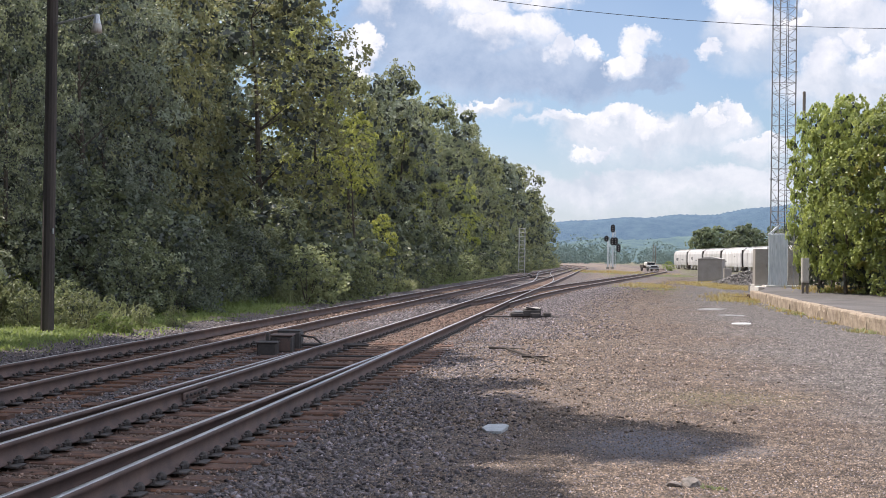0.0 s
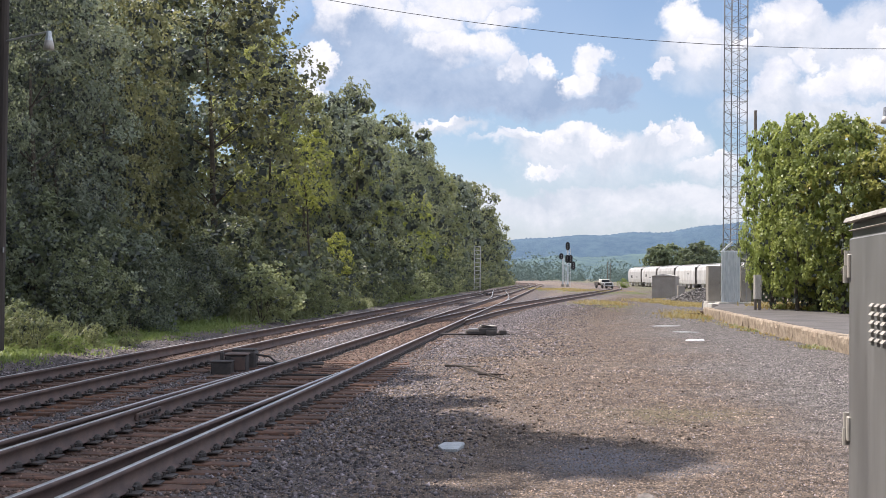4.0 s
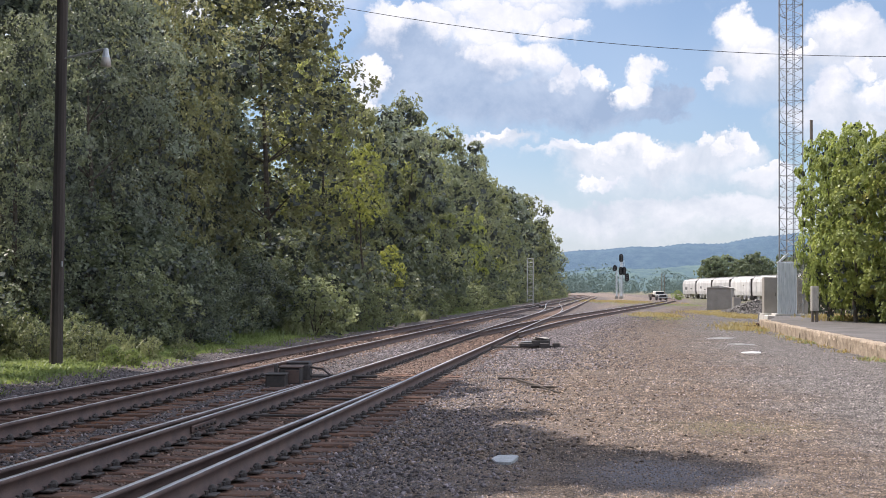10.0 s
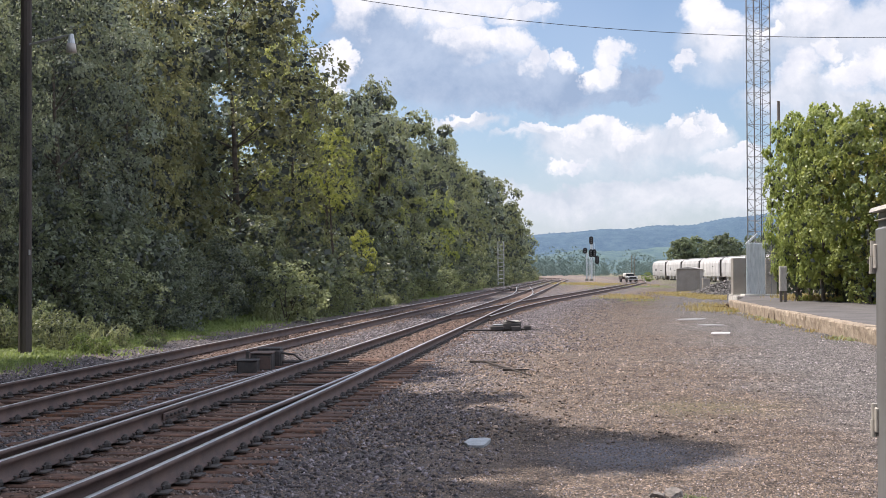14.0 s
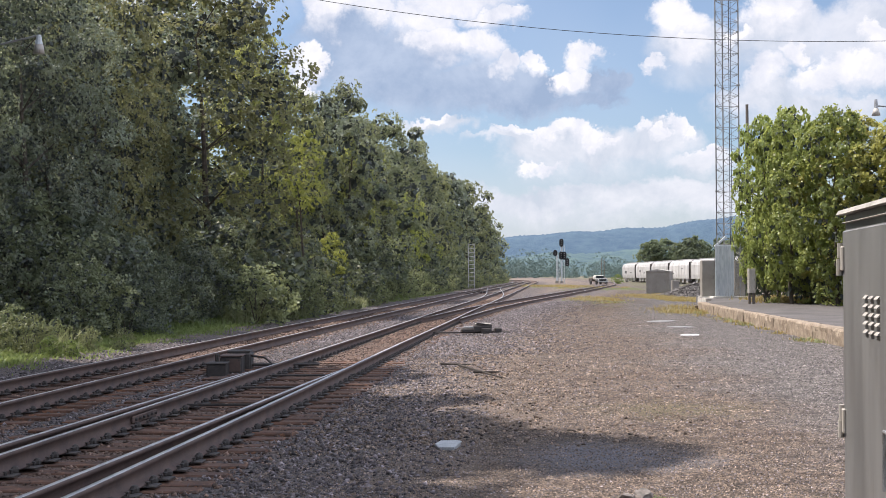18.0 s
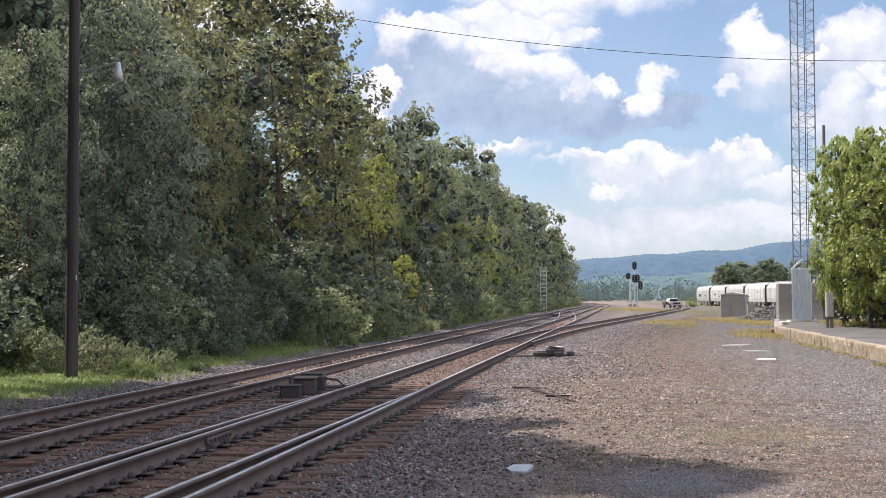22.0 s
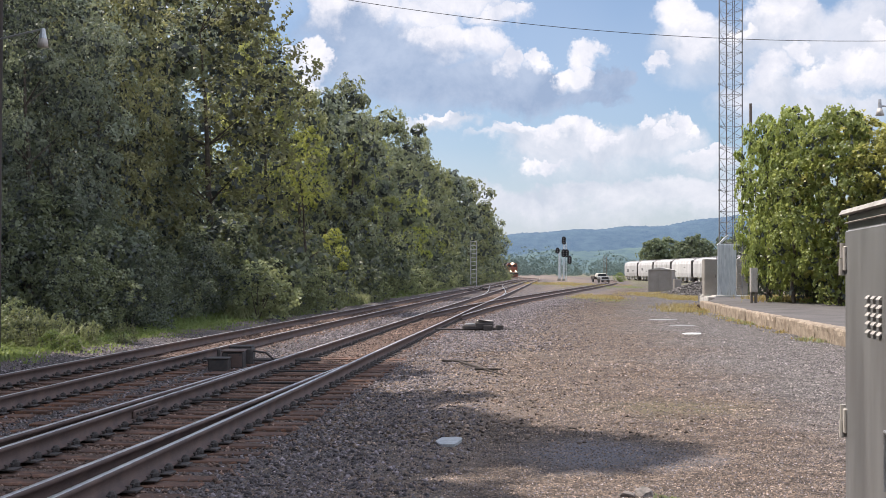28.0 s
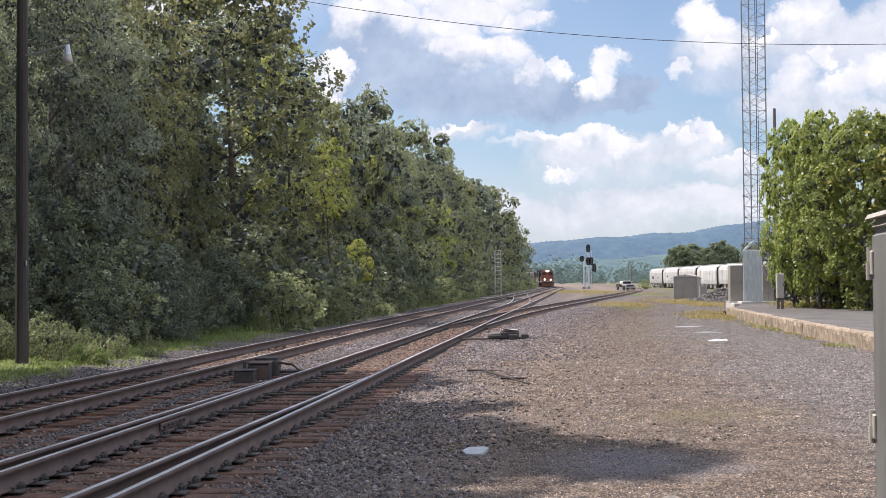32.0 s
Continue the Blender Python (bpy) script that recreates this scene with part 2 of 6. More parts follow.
def ground_material():
    """Yard gravel, ballast and grass, told apart by the distance from the tracks."""
    m, nt, b = material("yard_gravel", 0.92)
    pos = node(nt, "ShaderNodeNewGeometry").outputs["Position"]
    across = node(nt, "ShaderNodeAttribute", attribute_name="across").outputs["Fac"]
    verge = node(nt, "ShaderNodeAttribute", attribute_name="verge").outputs["Fac"]
    edge = noise_tex(nt, 1.1, 5, pos, 0.65).outputs["Fac"]
    stones = node(nt, "ShaderNodeTexVoronoi")
    stones.inputs["Scale"].default_value = 24
    wire(nt, pos, stones.inputs["Vector"])
    pebble = node(nt, "ShaderNodeTexVoronoi")
    pebble.inputs["Scale"].default_value = 55
    wire(nt, pos, pebble.inputs["Vector"])
    big = noise_tex(nt, 0.22, 5, pos, 0.6).outputs["Fac"]
    mid = noise_tex(nt, 1.7, 5, pos, 0.65).outputs["Fac"]
    wide = noise_tex(nt, 0.06, 4, pos, 0.6).outputs["Fac"]
    fine = noise_tex(nt, 30, 4, pos, 0.65).outputs["Fac"]
    tint = node(nt, "ShaderNodeSeparateColor")
    wire(nt, stones.outputs["Color"], tint.inputs[0])
    grain = node(nt, "ShaderNodeSeparateColor")
    wire(nt, pebble.outputs["Color"], grain.inputs[0])
    ballast = mix_col(nt, tint.outputs[0], (0.050, 0.044, 0.047), (0.20, 0.175, 0.172))
    rails = node(nt, "ShaderNodeAttribute", attribute_name="rails").outputs["Fac"]
    ballast = mix_col(nt, ramp(nt, mid, ((0.5, 0.0), (0.75, 0.55))), ballast, (0.30, 0.20, 0.14))
    red = math_node(nt, "SUBTRACT", 1.0, math_node(nt, "MULTIPLY", math_node(nt, "SUBTRACT", rails, math_node(nt, "MULTIPLY", edge, 0.9)), 1.1), True)
    ballast = mix_col(nt, math_node(nt, "MULTIPLY", red, 0.75), ballast, mix_col(nt, fine, (0.135, 0.086, 0.066), (0.275, 0.182, 0.135)))
    bare = math_node(nt, "MULTIPLY", math_node(nt, "SUBTRACT", math_node(nt, "ADD", rails, edge), 3.0), 0.5, True)
    ballast = mix_col(nt, bare, ballast, mix_col(nt, mid, (0.20, 0.15, 0.115), (0.33, 0.26, 0.205)))
    lot = mix_col(nt, ramp(nt, big, ((0.38, 0.0), (0.62, 1.0))), (0.150, 0.108, 0.080), (0.175, 0.137, 0.110))
    lot = mix_col(nt, ramp(nt, mid, ((0.45, 0.0), (0.8, 0.75))), lot, (0.088, 0.062, 0.046))
    # finer, paler stone where wheels run, further from the tracks
    far_side = math_node(nt, "MULTIPLY", math_node(nt, "SUBTRACT", math_node(nt, "ADD", across, math_node(nt, "MULTIPLY", big, 5.0)), 8.8), 0.45, True)
    lot = mix_col(nt, math_node(nt, "MULTIPLY", far_side, 0.85), lot, (0.165, 0.152, 0.146))
    dirt = math_node(nt, "MULTIPLY", math_node(nt, "SUBTRACT", math_node(nt, "ADD", across, math_node(nt, "MULTIPLY", mid, 4.0)), 15.0), 0.2, True)
    lot = mix_col(nt, dirt, lot, (0.25, 0.20, 0.158))
    lot = mix_col(nt, 1.0, lot, ramp(nt, grain.outputs[0], ((0.0, 0.30), (0.5, 0.88), (0.85, 1.3), (1.0, 2.1))), "MULTIPLY")
    lot = mix_col(nt, 0.7, lot, ramp(nt, tint.outputs[1], ((0.0, 0.55), (0.7, 1.0), (1.0, 1.5))), "MULTIPLY")
    patch = noise_tex(nt, 3.2, 5, pos, 0.65).outputs["Fac"]
    lot = mix_col(nt, 1.0, lot, ramp(nt, patch, ((0.36, 0.55), (0.52, 1.0), (0.68, 1.22))), "MULTIPLY")
    # a blue-grey patch with a ragged edge round one spot of the lot
    spot = node(nt, "ShaderNodeVectorMath", operation="DISTANCE")
    wire(nt, pos, spot.inputs[0])
    spot.inputs[1].default_value = (1.4, 12.3, 0.0)
    spot_d = math_node(nt, "ADD", spot.outputs["Value"], math_node(nt, "MULTIPLY", math_node(nt, "SUBTRACT", edge, 0.5), 1.6))
    lot = mix_col(nt, math_node(nt, "MULTIPLY", math_node(nt, "SUBTRACT", 1.25, spot_d), 1.2, True), lot, mix_col(nt, fine, (0.11, 0.112, 0.132), (0.25, 0.25, 0.28)))
    # thin moss in the wheel tracks
    moss = node(nt, "ShaderNodeVectorMath", operation="DISTANCE")
    wire(nt, pos, moss.inputs[0])
    moss.inputs[1].default_value = (2.9, 16.6, 0.0)
    moss_d = math_node(nt, "ADD", moss.outputs["Value"], math_node(nt, "MULTIPLY", math_node(nt, "SUBTRACT", edge, 0.5), 3.0))
    lot = mix_col(nt, math_node(nt, "MULTIPLY", math_node(nt, "SUBTRACT", 1.5, moss_d), 0.3, True), lot, (0.20, 0.185, 0.075))
    # far end of the yard: brown cinders and thin grass
    sep = node(nt, "ShaderNodeSeparateXYZ")
    wire(nt, pos, sep.inputs[0])
    end = math_node(nt, "MULTIPLY", math_node(nt, "SUBTRACT", math_node(nt, "ADD", sep.outputs[1], math_node(nt, "MULTIPLY", big, 60.0)), 150.0), 0.03, True)
    cinders = mix_col(nt, ramp(nt, wide, ((0.42, 0.0), (0.6, 1.0))), (0.115, 0.095, 0.080), (0.15, 0.155, 0.075))
    lot = mix_col(nt, math_node(nt, "MULTIPLY", end, 0.85), lot, cinders)
    ballast = mix_col(nt, math_node(nt, "MULTIPLY", end, 0.6), ballast, (0.13, 0.105, 0.092))
    grass = mix_col(nt, fine, (0.055, 0.085, 0.02), (0.14, 0.17, 0.05))
    wander = noise_tex(nt, 0.35, 4, pos, 0.6).outputs["Fac"]
    shift = math_node(nt, "ADD", math_node(nt, "MULTIPLY", math_node(nt, "SUBTRACT", edge, 0.5), 3.0), math_node(nt, "MULTIPLY", math_node(nt, "SUBTRACT", wander, 0.5), 4.0))
    k = math_node(nt, "MULTIPLY", math_node(nt, "SUBTRACT", math_node(nt, "ADD", across, shift), 2.9), 0.8, True)
    c = mix_col(nt, k, ballast, lot)
    g = math_node(nt, "MULTIPLY", math_node(nt, "SUBTRACT", math_node(nt, "ADD", verge, math_node(nt, "MULTIPLY", shift, 0.5)), 2.9), 1.4, True)
    c = mix_col(nt, g, c, grass)
    c = mix_col(nt, 0.35, c, ramp(nt, fine, ((0.2, 0.2), (0.8, 0.85))), "OVERLAY")
    wire(nt, c, b.inputs["Base Color"])
    h = math_node(nt, "ADD", math_node(nt, "MULTIPLY", stones.outputs["Distance"], -1.0), math_node(nt, "MULTIPLY", fine, 0.8))
    h = math_node(nt, "ADD", h, math_node(nt, "MULTIPLY", pebble.outputs["Distance"], -0.6))
    bump(nt, b, h, 1.0, 0.05)
    return m


def lot_stone():
    """Loose gravel: brown near the tracks, grey further off, each stone with its own tone."""
    m, nt, b = material("lot_gravel_stone", 0.9)
    geo = node(nt, "ShaderNodeNewGeometry")
    pos = geo.outputs["Position"]
    across = node(nt, "ShaderNodeAttribute", attribute_name="across").outputs["Fac"]
    big = noise_tex(nt, 0.22, 5, pos, 0.6).outputs["Fac"]
    mid = noise_tex(nt, 0.9, 5, pos, 0.65).outputs["Fac"]
    fine = noise_tex(nt, 70, 3, pos, 0.6).outputs["Fac"]
    c = mix_col(nt, ramp(nt, mid, ((0.38, 0.0), (0.66, 1.0))), (0.250, 0.194, 0.152), (0.160, 0.114, 0.086))
    grey = math_node(nt, "MULTIPLY", math_node(nt, "SUBTRACT", math_node(nt, "ADD", across, math_node(nt, "MULTIPLY", big, 5.0)), 8.8), 0.45, True)
    c = mix_col(nt, math_node(nt, "MULTIPLY", grey, 0.85), c, mix_col(nt, mid, (0.178, 0.168, 0.164), (0.222, 0.200, 0.186)))
    patch = noise_tex(nt, 3.2, 5, pos, 0.65).outputs["Fac"]
    c = mix_col(nt, 1.0, c, ramp(nt, patch, ((0.36, 0.60), (0.52, 1.0), (0.68, 1.22))), "MULTIPLY")
    isl = geo.outputs["Random Per Island"]
    c = mix_col(nt, 1.0, c, ramp(nt, isl, ((0.0, 0.16), (0.28, 0.5), (0.55, 0.98), (0.88, 1.3), (1.0, 2.2))), "MULTIPLY")
    c = mix_col(nt, 0.35, c, ramp(nt, fine, ((0.25, 0.25), (0.75, 0.8))), "OVERLAY")
    wire(nt, c, b.inputs["Base Color"])
    bump(nt, b, fine, 0.4, 0.01)
    return m


M_GROUND = ground_material()
M_GRAVEL = lot_stone()
M_REDSTONE = worn("rusty_ballast_stone", (0.080, 0.056, 0.047), (0.225, 0.148, 0.113), 0.88, where="world", scale=16, fine=80, spots=(0.16, 0.09, 0.062), stones=0.95)
M_STONE = worn("ballast_stone", (0.050, 0.045, 0.050), (0.235, 0.208, 0.218), 0.85, where="world", scale=16, fine=80, spots=(0.19, 0.13, 0.1), stones=1.1)
M_RUST = worn("rusty_rail_steel", (0.075, 0.052, 0.047), (0.130, 0.085, 0.070), 0.75, 0.0, 3, 70, where="world")
M_HEAD = worn("polished_rail_head", (0.50, 0.50, 0.52), (0.70, 0.69, 0.69), 0.42, 0.9, 1.5, 90, where="world", bumpy=0.05)
M_TIE = worn("weathered_tie", (0.056, 0.035, 0.028), (0.155, 0.084, 0.058), 0.92, 0, 3, 40, (0.29, 0.135, 0.072), 0.5, "object", 0.5)
M_BARK = worn("bark", (0.05, 0.042, 0.034), (0.12, 0.10, 0.08), 0.95, 0, 5, 30, None, 0.8)
# inner leaves and twigs: the crown's deep shade is put into this colour
M_HEART_SHADE = worn("shade_dark_inner_leaves", (0.058, 0.070, 0.066), (0.098, 0.114, 0.098), 0.95, 0, 5, 30, None, 0.3)
M_POLE = worn("creosote_pole", (0.035, 0.03, 0.028), (0.075, 0.062, 0.052), 0.9, 0, 2, 50, None, 0.5, streak=True)
M_GREYPOLE = worn("grey_weathered_pole", (0.10, 0.085, 0.072), (0.2, 0.17, 0.145), 0.9, 0, 2, 50, None, 0.5, streak=True)
M_STEEL = worn("galvanised_steel", (0.30, 0.31, 0.32), (0.46, 0.47, 0.48), 0.5, 0.6, 4, 60, (0.22, 0.2, 0.18), 0.1)
M_MAST = worn("dull_mast_steel", (0.17, 0.17, 0.17), (0.30, 0.30, 0.295), 0.6, 0.4, 4, 60, (0.2, 0.13, 0.09), 0.1)
M_GALV = worn("bright_galvanised_sheet", (0.48, 0.53, 0.57), (0.62, 0.66, 0.69), 0.45, 0.4, 3, 12, (0.3, 0.31, 0.32), 0.1, streak=True)
M_RUBBLE = worn("dark_rubble_stone", (0.07, 0.066, 0.066), (0.21, 0.195, 0.185), 0.9, where="world", scale=9, fine=60, stones=0.8)
M_CASE = worn("grey_case_steel", (0.258, 0.261, 0.263), (0.325, 0.326, 0.325), 0.42, 0.4, 2.2, 9, (0.23, 0.22, 0.21), 0.03, streak=True)
M_CASE_LT = worn("pale_case_paint", (0.40, 0.38, 0.35), (0.52, 0.49, 0.45), 0.6, 0.2, 3, 60, (0.28, 0.24, 0.2), 0.1, streak=True)
M_HUT = worn("hut_paint", (0.235, 0.215, 0.19), (0.30, 0.28, 0.25), 0.7, 0.0, 1.2, 30, (0.28, 0.24, 0.2), 0.1)
M_BLACK = worn("black_paint", (0.012, 0.012, 0.014), (0.03, 0.03, 0.032), 0.55, 0.1, 4, 60, None, 0.1)
M_DARKIRON = worn("oily_dark_iron", (0.036, 0.034, 0.035), (0.066, 0.058, 0.054), 0.7, 0.1, 8, 60, (0.085, 0.055, 0.04), 0.3)
M_KERB = worn("old_kerb_concrete", (0.21, 0.16, 0.115), (0.37, 0.305, 0.23), 0.9, 0, 3.5, 30, (0.12, 0.085, 0.06), 0.8, vary=0.2)
M_PAVE = worn("platform_asphalt", (0.075, 0.069, 0.067), (0.125, 0.115, 0.110), 0.92, 0, 0.8, 30, (0.095, 0.08, 0.068), 0.4, where="world")
M_WETSLAB = worn("grey_worn_slab", (0.20, 0.205, 0.205), (0.31, 0.315, 0.315), 0.6, 0, 5, 60, (0.18, 0.16, 0.14), 0.3)
M_ROCK = worn("brown_broken_rock", (0.085, 0.076, 0.070), (0.290, 0.255, 0.230), 0.9, 0, 9, 60, None, 0.5)
M_PLATE = worn("bluish_pale_stone", (0.34, 0.365, 0.385), (0.48, 0.505, 0.52), 0.75, 0, 10, 70, (0.34, 0.33, 0.30), 0.25)
M_PALE = worn("pale_stone", (0.55, 0.56, 0.57), (0.72, 0.72, 0.72), 0.7, 0, 10, 70, None, 0.3)
M_CONCRETE = worn("concrete", (0.42, 0.40, 0.37), (0.56, 0.54, 0.50), 0.9, 0, 3, 50, (0.3, 0.27, 0.24), 0.3)
M_HOPPER = worn("white_hopper_paint", (0.42, 0.41, 0.40), (0.56, 0.55, 0.535), 0.6, 0, 0.8, 12, (0.28, 0.24, 0.21), 0.1, vary=0.35, streak=True)
M_HOPDARK = worn("dirty_underframe", (0.05, 0.045, 0.042), (0.11, 0.09, 0.08), 0.85, 0, 1.5, 20, None, 0.2)
M_LOCO = worn("dark_engine_paint", (0.016, 0.016, 0.018), (0.035, 0.034, 0.034), 0.5, 0.1, 1.5, 20, (0.06, 0.05, 0.045), 0.1)
M_LOCORED = worn("red_engine_nose", (0.125, 0.044, 0.028), (0.185, 0.06, 0.036), 0.5, 0, 1.5, 20, (0.16, 0.05, 0.04), 0.1)
M_LOCOPALE = worn("pale_stripe_paint", (0.5, 0.48, 0.45), (0.62, 0.6, 0.56), 0.55, 0, 2, 20, None, 0.1)
M_WIRE = worn("cable_sheath", (0.02, 0.02, 0.022), (0.05, 0.05, 0.05), 0.6, 0, 5, 30, None, 0.1)
M_WINDOW, _nt, _b = material("engine_glass", 0.08)
_b.inputs["Base Color"].default_value = (0.02, 0.025, 0.03, 1)
# L_WOOD, L_MID, L_SUNLIT: one foliage, from shaded to sunlit in its base colour
L_WOOD = leafy("woodland_leaves", (0.098, 0.126, 0.130), (0.225, 0.262, 0.195), (0.38, 0.41, 0.17), 0.40)
L_MID = leafy("half_lit_tree_leaves", (0.115, 0.142, 0.120), (0.290, 0.325, 0.190), (0.44, 0.45, 0.17), 0.47)
L_SHRUB = leafy("shrub_leaves", (0.062, 0.084, 0.078), (0.152, 0.185, 0.120), (0.32, 0.35, 0.14), 0.38)
L_SUNLIT = leafy("sunlit_tree_leaves", (0.135, 0.170, 0.092), (0.345, 0.385, 0.160), (0.49, 0.50, 0.15), 0.52)
L_OLIVE = leafy("olive_tree_leaves", (0.120, 0.132, 0.092), (0.300, 0.312, 0.160), (0.46, 0.44, 0.16), 0.48)
L_GRASS = leafy("fresh_grass_blades", (0.085, 0.135, 0.045), (0.20, 0.265, 0.085), (0.32, 0.38, 0.11), 0.5)
# this yellow green holds the sun shining through the leaves
L_YELLOW = leafy("sunlit_yellow_leaves", (0.22, 0.27, 0.08), (0.44, 0.48, 0.13), (0.56, 0.56, 0.14), 0.55)
L_BUSH = leafy("ailanthus_leaves", (0.16, 0.21, 0.075), (0.42, 0.50, 0.155), (0.55, 0.58, 0.17), 0.52, 0.4)
L_GOLD = leafy("golden_green_leaves", (0.18, 0.20, 0.07), (0.47, 0.47, 0.15), (0.60, 0.56, 0.16), 0.52, 0.4)
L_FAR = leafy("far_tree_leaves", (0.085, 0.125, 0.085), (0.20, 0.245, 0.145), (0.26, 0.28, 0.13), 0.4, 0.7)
# distance haze is mixed into this pale blue-green leaf colour
L_HAZE = leafy("haze_tinted_leaves", (0.120, 0.175, 0.178), (0.150, 0.210, 0.196), (0.17, 0.225, 0.18), 0.3, 0.95)
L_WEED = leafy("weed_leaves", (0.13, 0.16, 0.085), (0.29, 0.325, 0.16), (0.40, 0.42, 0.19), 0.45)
L_DRY = leafy("dry_grass_blades", (0.25, 0.225, 0.085), (0.45, 0.40, 0.145), (0.50, 0.31, 0.12), 0.45)


def glow_material(name, colour, power):
    m = bpy.data.materials.new(name)
    m.use_nodes = True
    b = m.node_tree.nodes["Principled BSDF"]
    b.inputs["Base Color"].default_value = (*colour, 1)
    b.inputs["Emission Color"].default_value = (*colour, 1)
    b.inputs["Emission Strength"].default_value = power
    return m


M_BEAM = glow_material("lit_headlamp", (1.0, 0.72, 0.42), 17.0)


# ---- mesh helpers ----
def to_mesh(name, bm, mats):
    me = bpy.data.meshes.new(name)
    bm.to_mesh(me)
    bm.free()
    for m in mats if isinstance(mats, (list, tuple)) else (mats,):
        me.materials.append(m)
    return me


def smooth(me, on=True):
    me.polygons.foreach_set("use_smooth", [on] * len(me.polygons))
    return me


def part(name, bm, mat, parent, label="", soft=False):
    me = to_mesh(name, bm, mat)
    if soft:
        smooth(me)
    ob = new(name, me)
    ob.parent = parent
    return tagged(ob, label=label)


def thing(name, m, label, category, group="", kind=""):
    ob = new(name)
    ob.matrix_basis = m
    ob.empty_display_size = 0.2
    return tagged(ob, label, category, group, kind)


def solid(name, bm, mat, m, label, category, group="", kind="", soft=False):
    me = to_mesh(name, bm, mat)
    if soft:
        smooth(me)
    ob = new(name, me)
    ob.matrix_basis = m
    return tagged(ob, label, category, group, kind)


def BM():
    return bmesh.new()


def box(bm, c, s, bevel=0.0, rot=None, mat=0):
    m = Matrix.Translation(c) @ (rot.to_4x4() if rot else Matrix()) @ Matrix.Diagonal((*s, 1))
    r = bmesh.ops.create_cube(bm, size=1, matrix=m)
    vs = r["verts"]
    fs = {f for v in vs for f in v.link_faces}
    for f in fs:
        f.material_index = mat
    if bevel:
        es = list({e for v in vs for e in v.link_edges})
        g = bmesh.ops.bevel(bm, geom=es, offset=bevel, segments=1, affect="EDGES")
        for f in g["faces"]:
            f.material_index = mat
    return bm


def rod(bm, a, b, r, seg=8, r2=None, mat=0, caps=True):
    a, b = Vector(a), Vector(b)
    d = b - a
    q = d.to_track_quat("Z", "Y").to_matrix().to_4x4()
    m = Matrix.Translation((a + b) / 2) @ q
    g = bmesh.ops.create_cone(bm, cap_ends=caps, segments=seg, radius1=r, radius2=r if r2 is None else r2, depth=d.length, matrix=m)
    for f in {f for v in g["verts"] for f in v.link_faces}:
        f.material_index = mat
    return bm


def ball(bm, c, r, seg=10, rings=7, scale=(1, 1, 1), mat=0):
    g = bmesh.ops.create_uvsphere(bm, u_segments=seg, v_segments=rings, radius=r, matrix=Matrix.Translation(c) @ Matrix.Diagonal((*scale, 1)))
    for f in {f for v in g["verts"] for f in v.link_faces}:
        f.material_index = mat
    return bm


def prism(bm, outline, axis_a, axis_b, mat=0):
    """A closed outline of (a, b) pairs placed by the functions axis_a and axis_b at the two ends."""
    p = [bm.verts.new(axis_a(*q)) for q in outline]
    q = [bm.verts.new(axis_b(*q)) for q in outline]
    n = len(outline)
    faces = [bm.faces.new(p[::-1]), bm.faces.new(q)]
    for i in range(n):
        faces.append(bm.faces.new((p[i], p[(i + 1) % n], q[(i + 1) % n], q[i])))
    for f in faces:
        f.material_index = mat
    bmesh.ops.recalc_face_normals(bm, faces=faces)
    return bm


def mesh_np(name, verts, faces, mats, kind_index=None):
    """A mesh from number arrays: all faces have the same count of corners."""
    me = bpy.data.meshes.new(name)
    k = faces.shape[1]
    me.vertices.add(len(verts))
    me.vertices.foreach_set("co", np.asarray(verts, np.float32).ravel())
    me.loops.add(faces.size)
    me.loops.foreach_set("vertex_index", faces.astype(np.int32).ravel())
    me.polygons.add(len(faces))
    me.polygons.foreach_set("loop_start", np.arange(0, faces.size, k, dtype=np.int32))
    for m in mats if isinstance(mats, (list, tuple)) else (mats,):
        me.materials.append(m)
    if kind_index is not None:
        me.polygons.foreach_set("material_index", kind_index.astype(np.int32))
    me.update(calc_edges=True)
    return me


# ---- the plan: centre lines of the tracks, x over y ----
def line(points):
    ys, xs = np.array([p[0] for p in points], float), np.array([p[1] for p in points], float)
    return lambda y: np.interp(y, ys, xs)


def rounded(points, reach):
    """The polyline with its corners rounded over that reach."""
    f = line(points)
    k = np.linspace(-1, 1, 13)
    return lambda y: np.mean([f(np.asarray(y, float) + reach * q) for q in k], axis=0)


def bend(y):
    """The curve to the left far ahead: radius 700 m from 270 m on."""
    s = np.maximum(np.asarray(y, float) - 270, 0)
    return -s * s / 1400


a_line = rounded(((-200, -22.3), (0, -7.98), (20, -6.58), (40, -5.12), (64, -3.2), (126, 1.68), (270, 13.2), (900, 63.6)), 8)
b_line = rounded(((-200, -14.9), (0, -4.55), (9, -3.76), (12.5, -3.52), (17, -3.16), (25, -2.6), (30, -2.23), (38, -1.6), (46, -1.0), (56, -0.28), (70, 0.82), (99, 3.1), (141, 6.35), (192, 10.2), (270, 16.4), (900, 66.8)), 4)
c_line = rounded(((40, -1.45), (46, -0.9), (60, 0.8), (70, 2.3), (80, 3.95), (94, 6.4), (116, 10.3), (141, 14.7), (166, 19.0), (200, 24.6), (240, 29.6), (300, 34.2), (420, 40.0)), 4)


def track_a(y):
    return a_line(y) + bend(y)


def track_b(y):
    return b_line(y) + bend(y)


def ease(t):
    t = np.clip(t, 0, 1)
    return t * t * (3 - 2 * t)


def track_n(y):
    """The route that parts from track B towards the camera, from the points 24.5 m ahead."""
    y = np.asarray(y, float)
    d = np.maximum(24.5 - y, 0)
    return track_b(y) - 0.0235 * d * ease(d / 5)


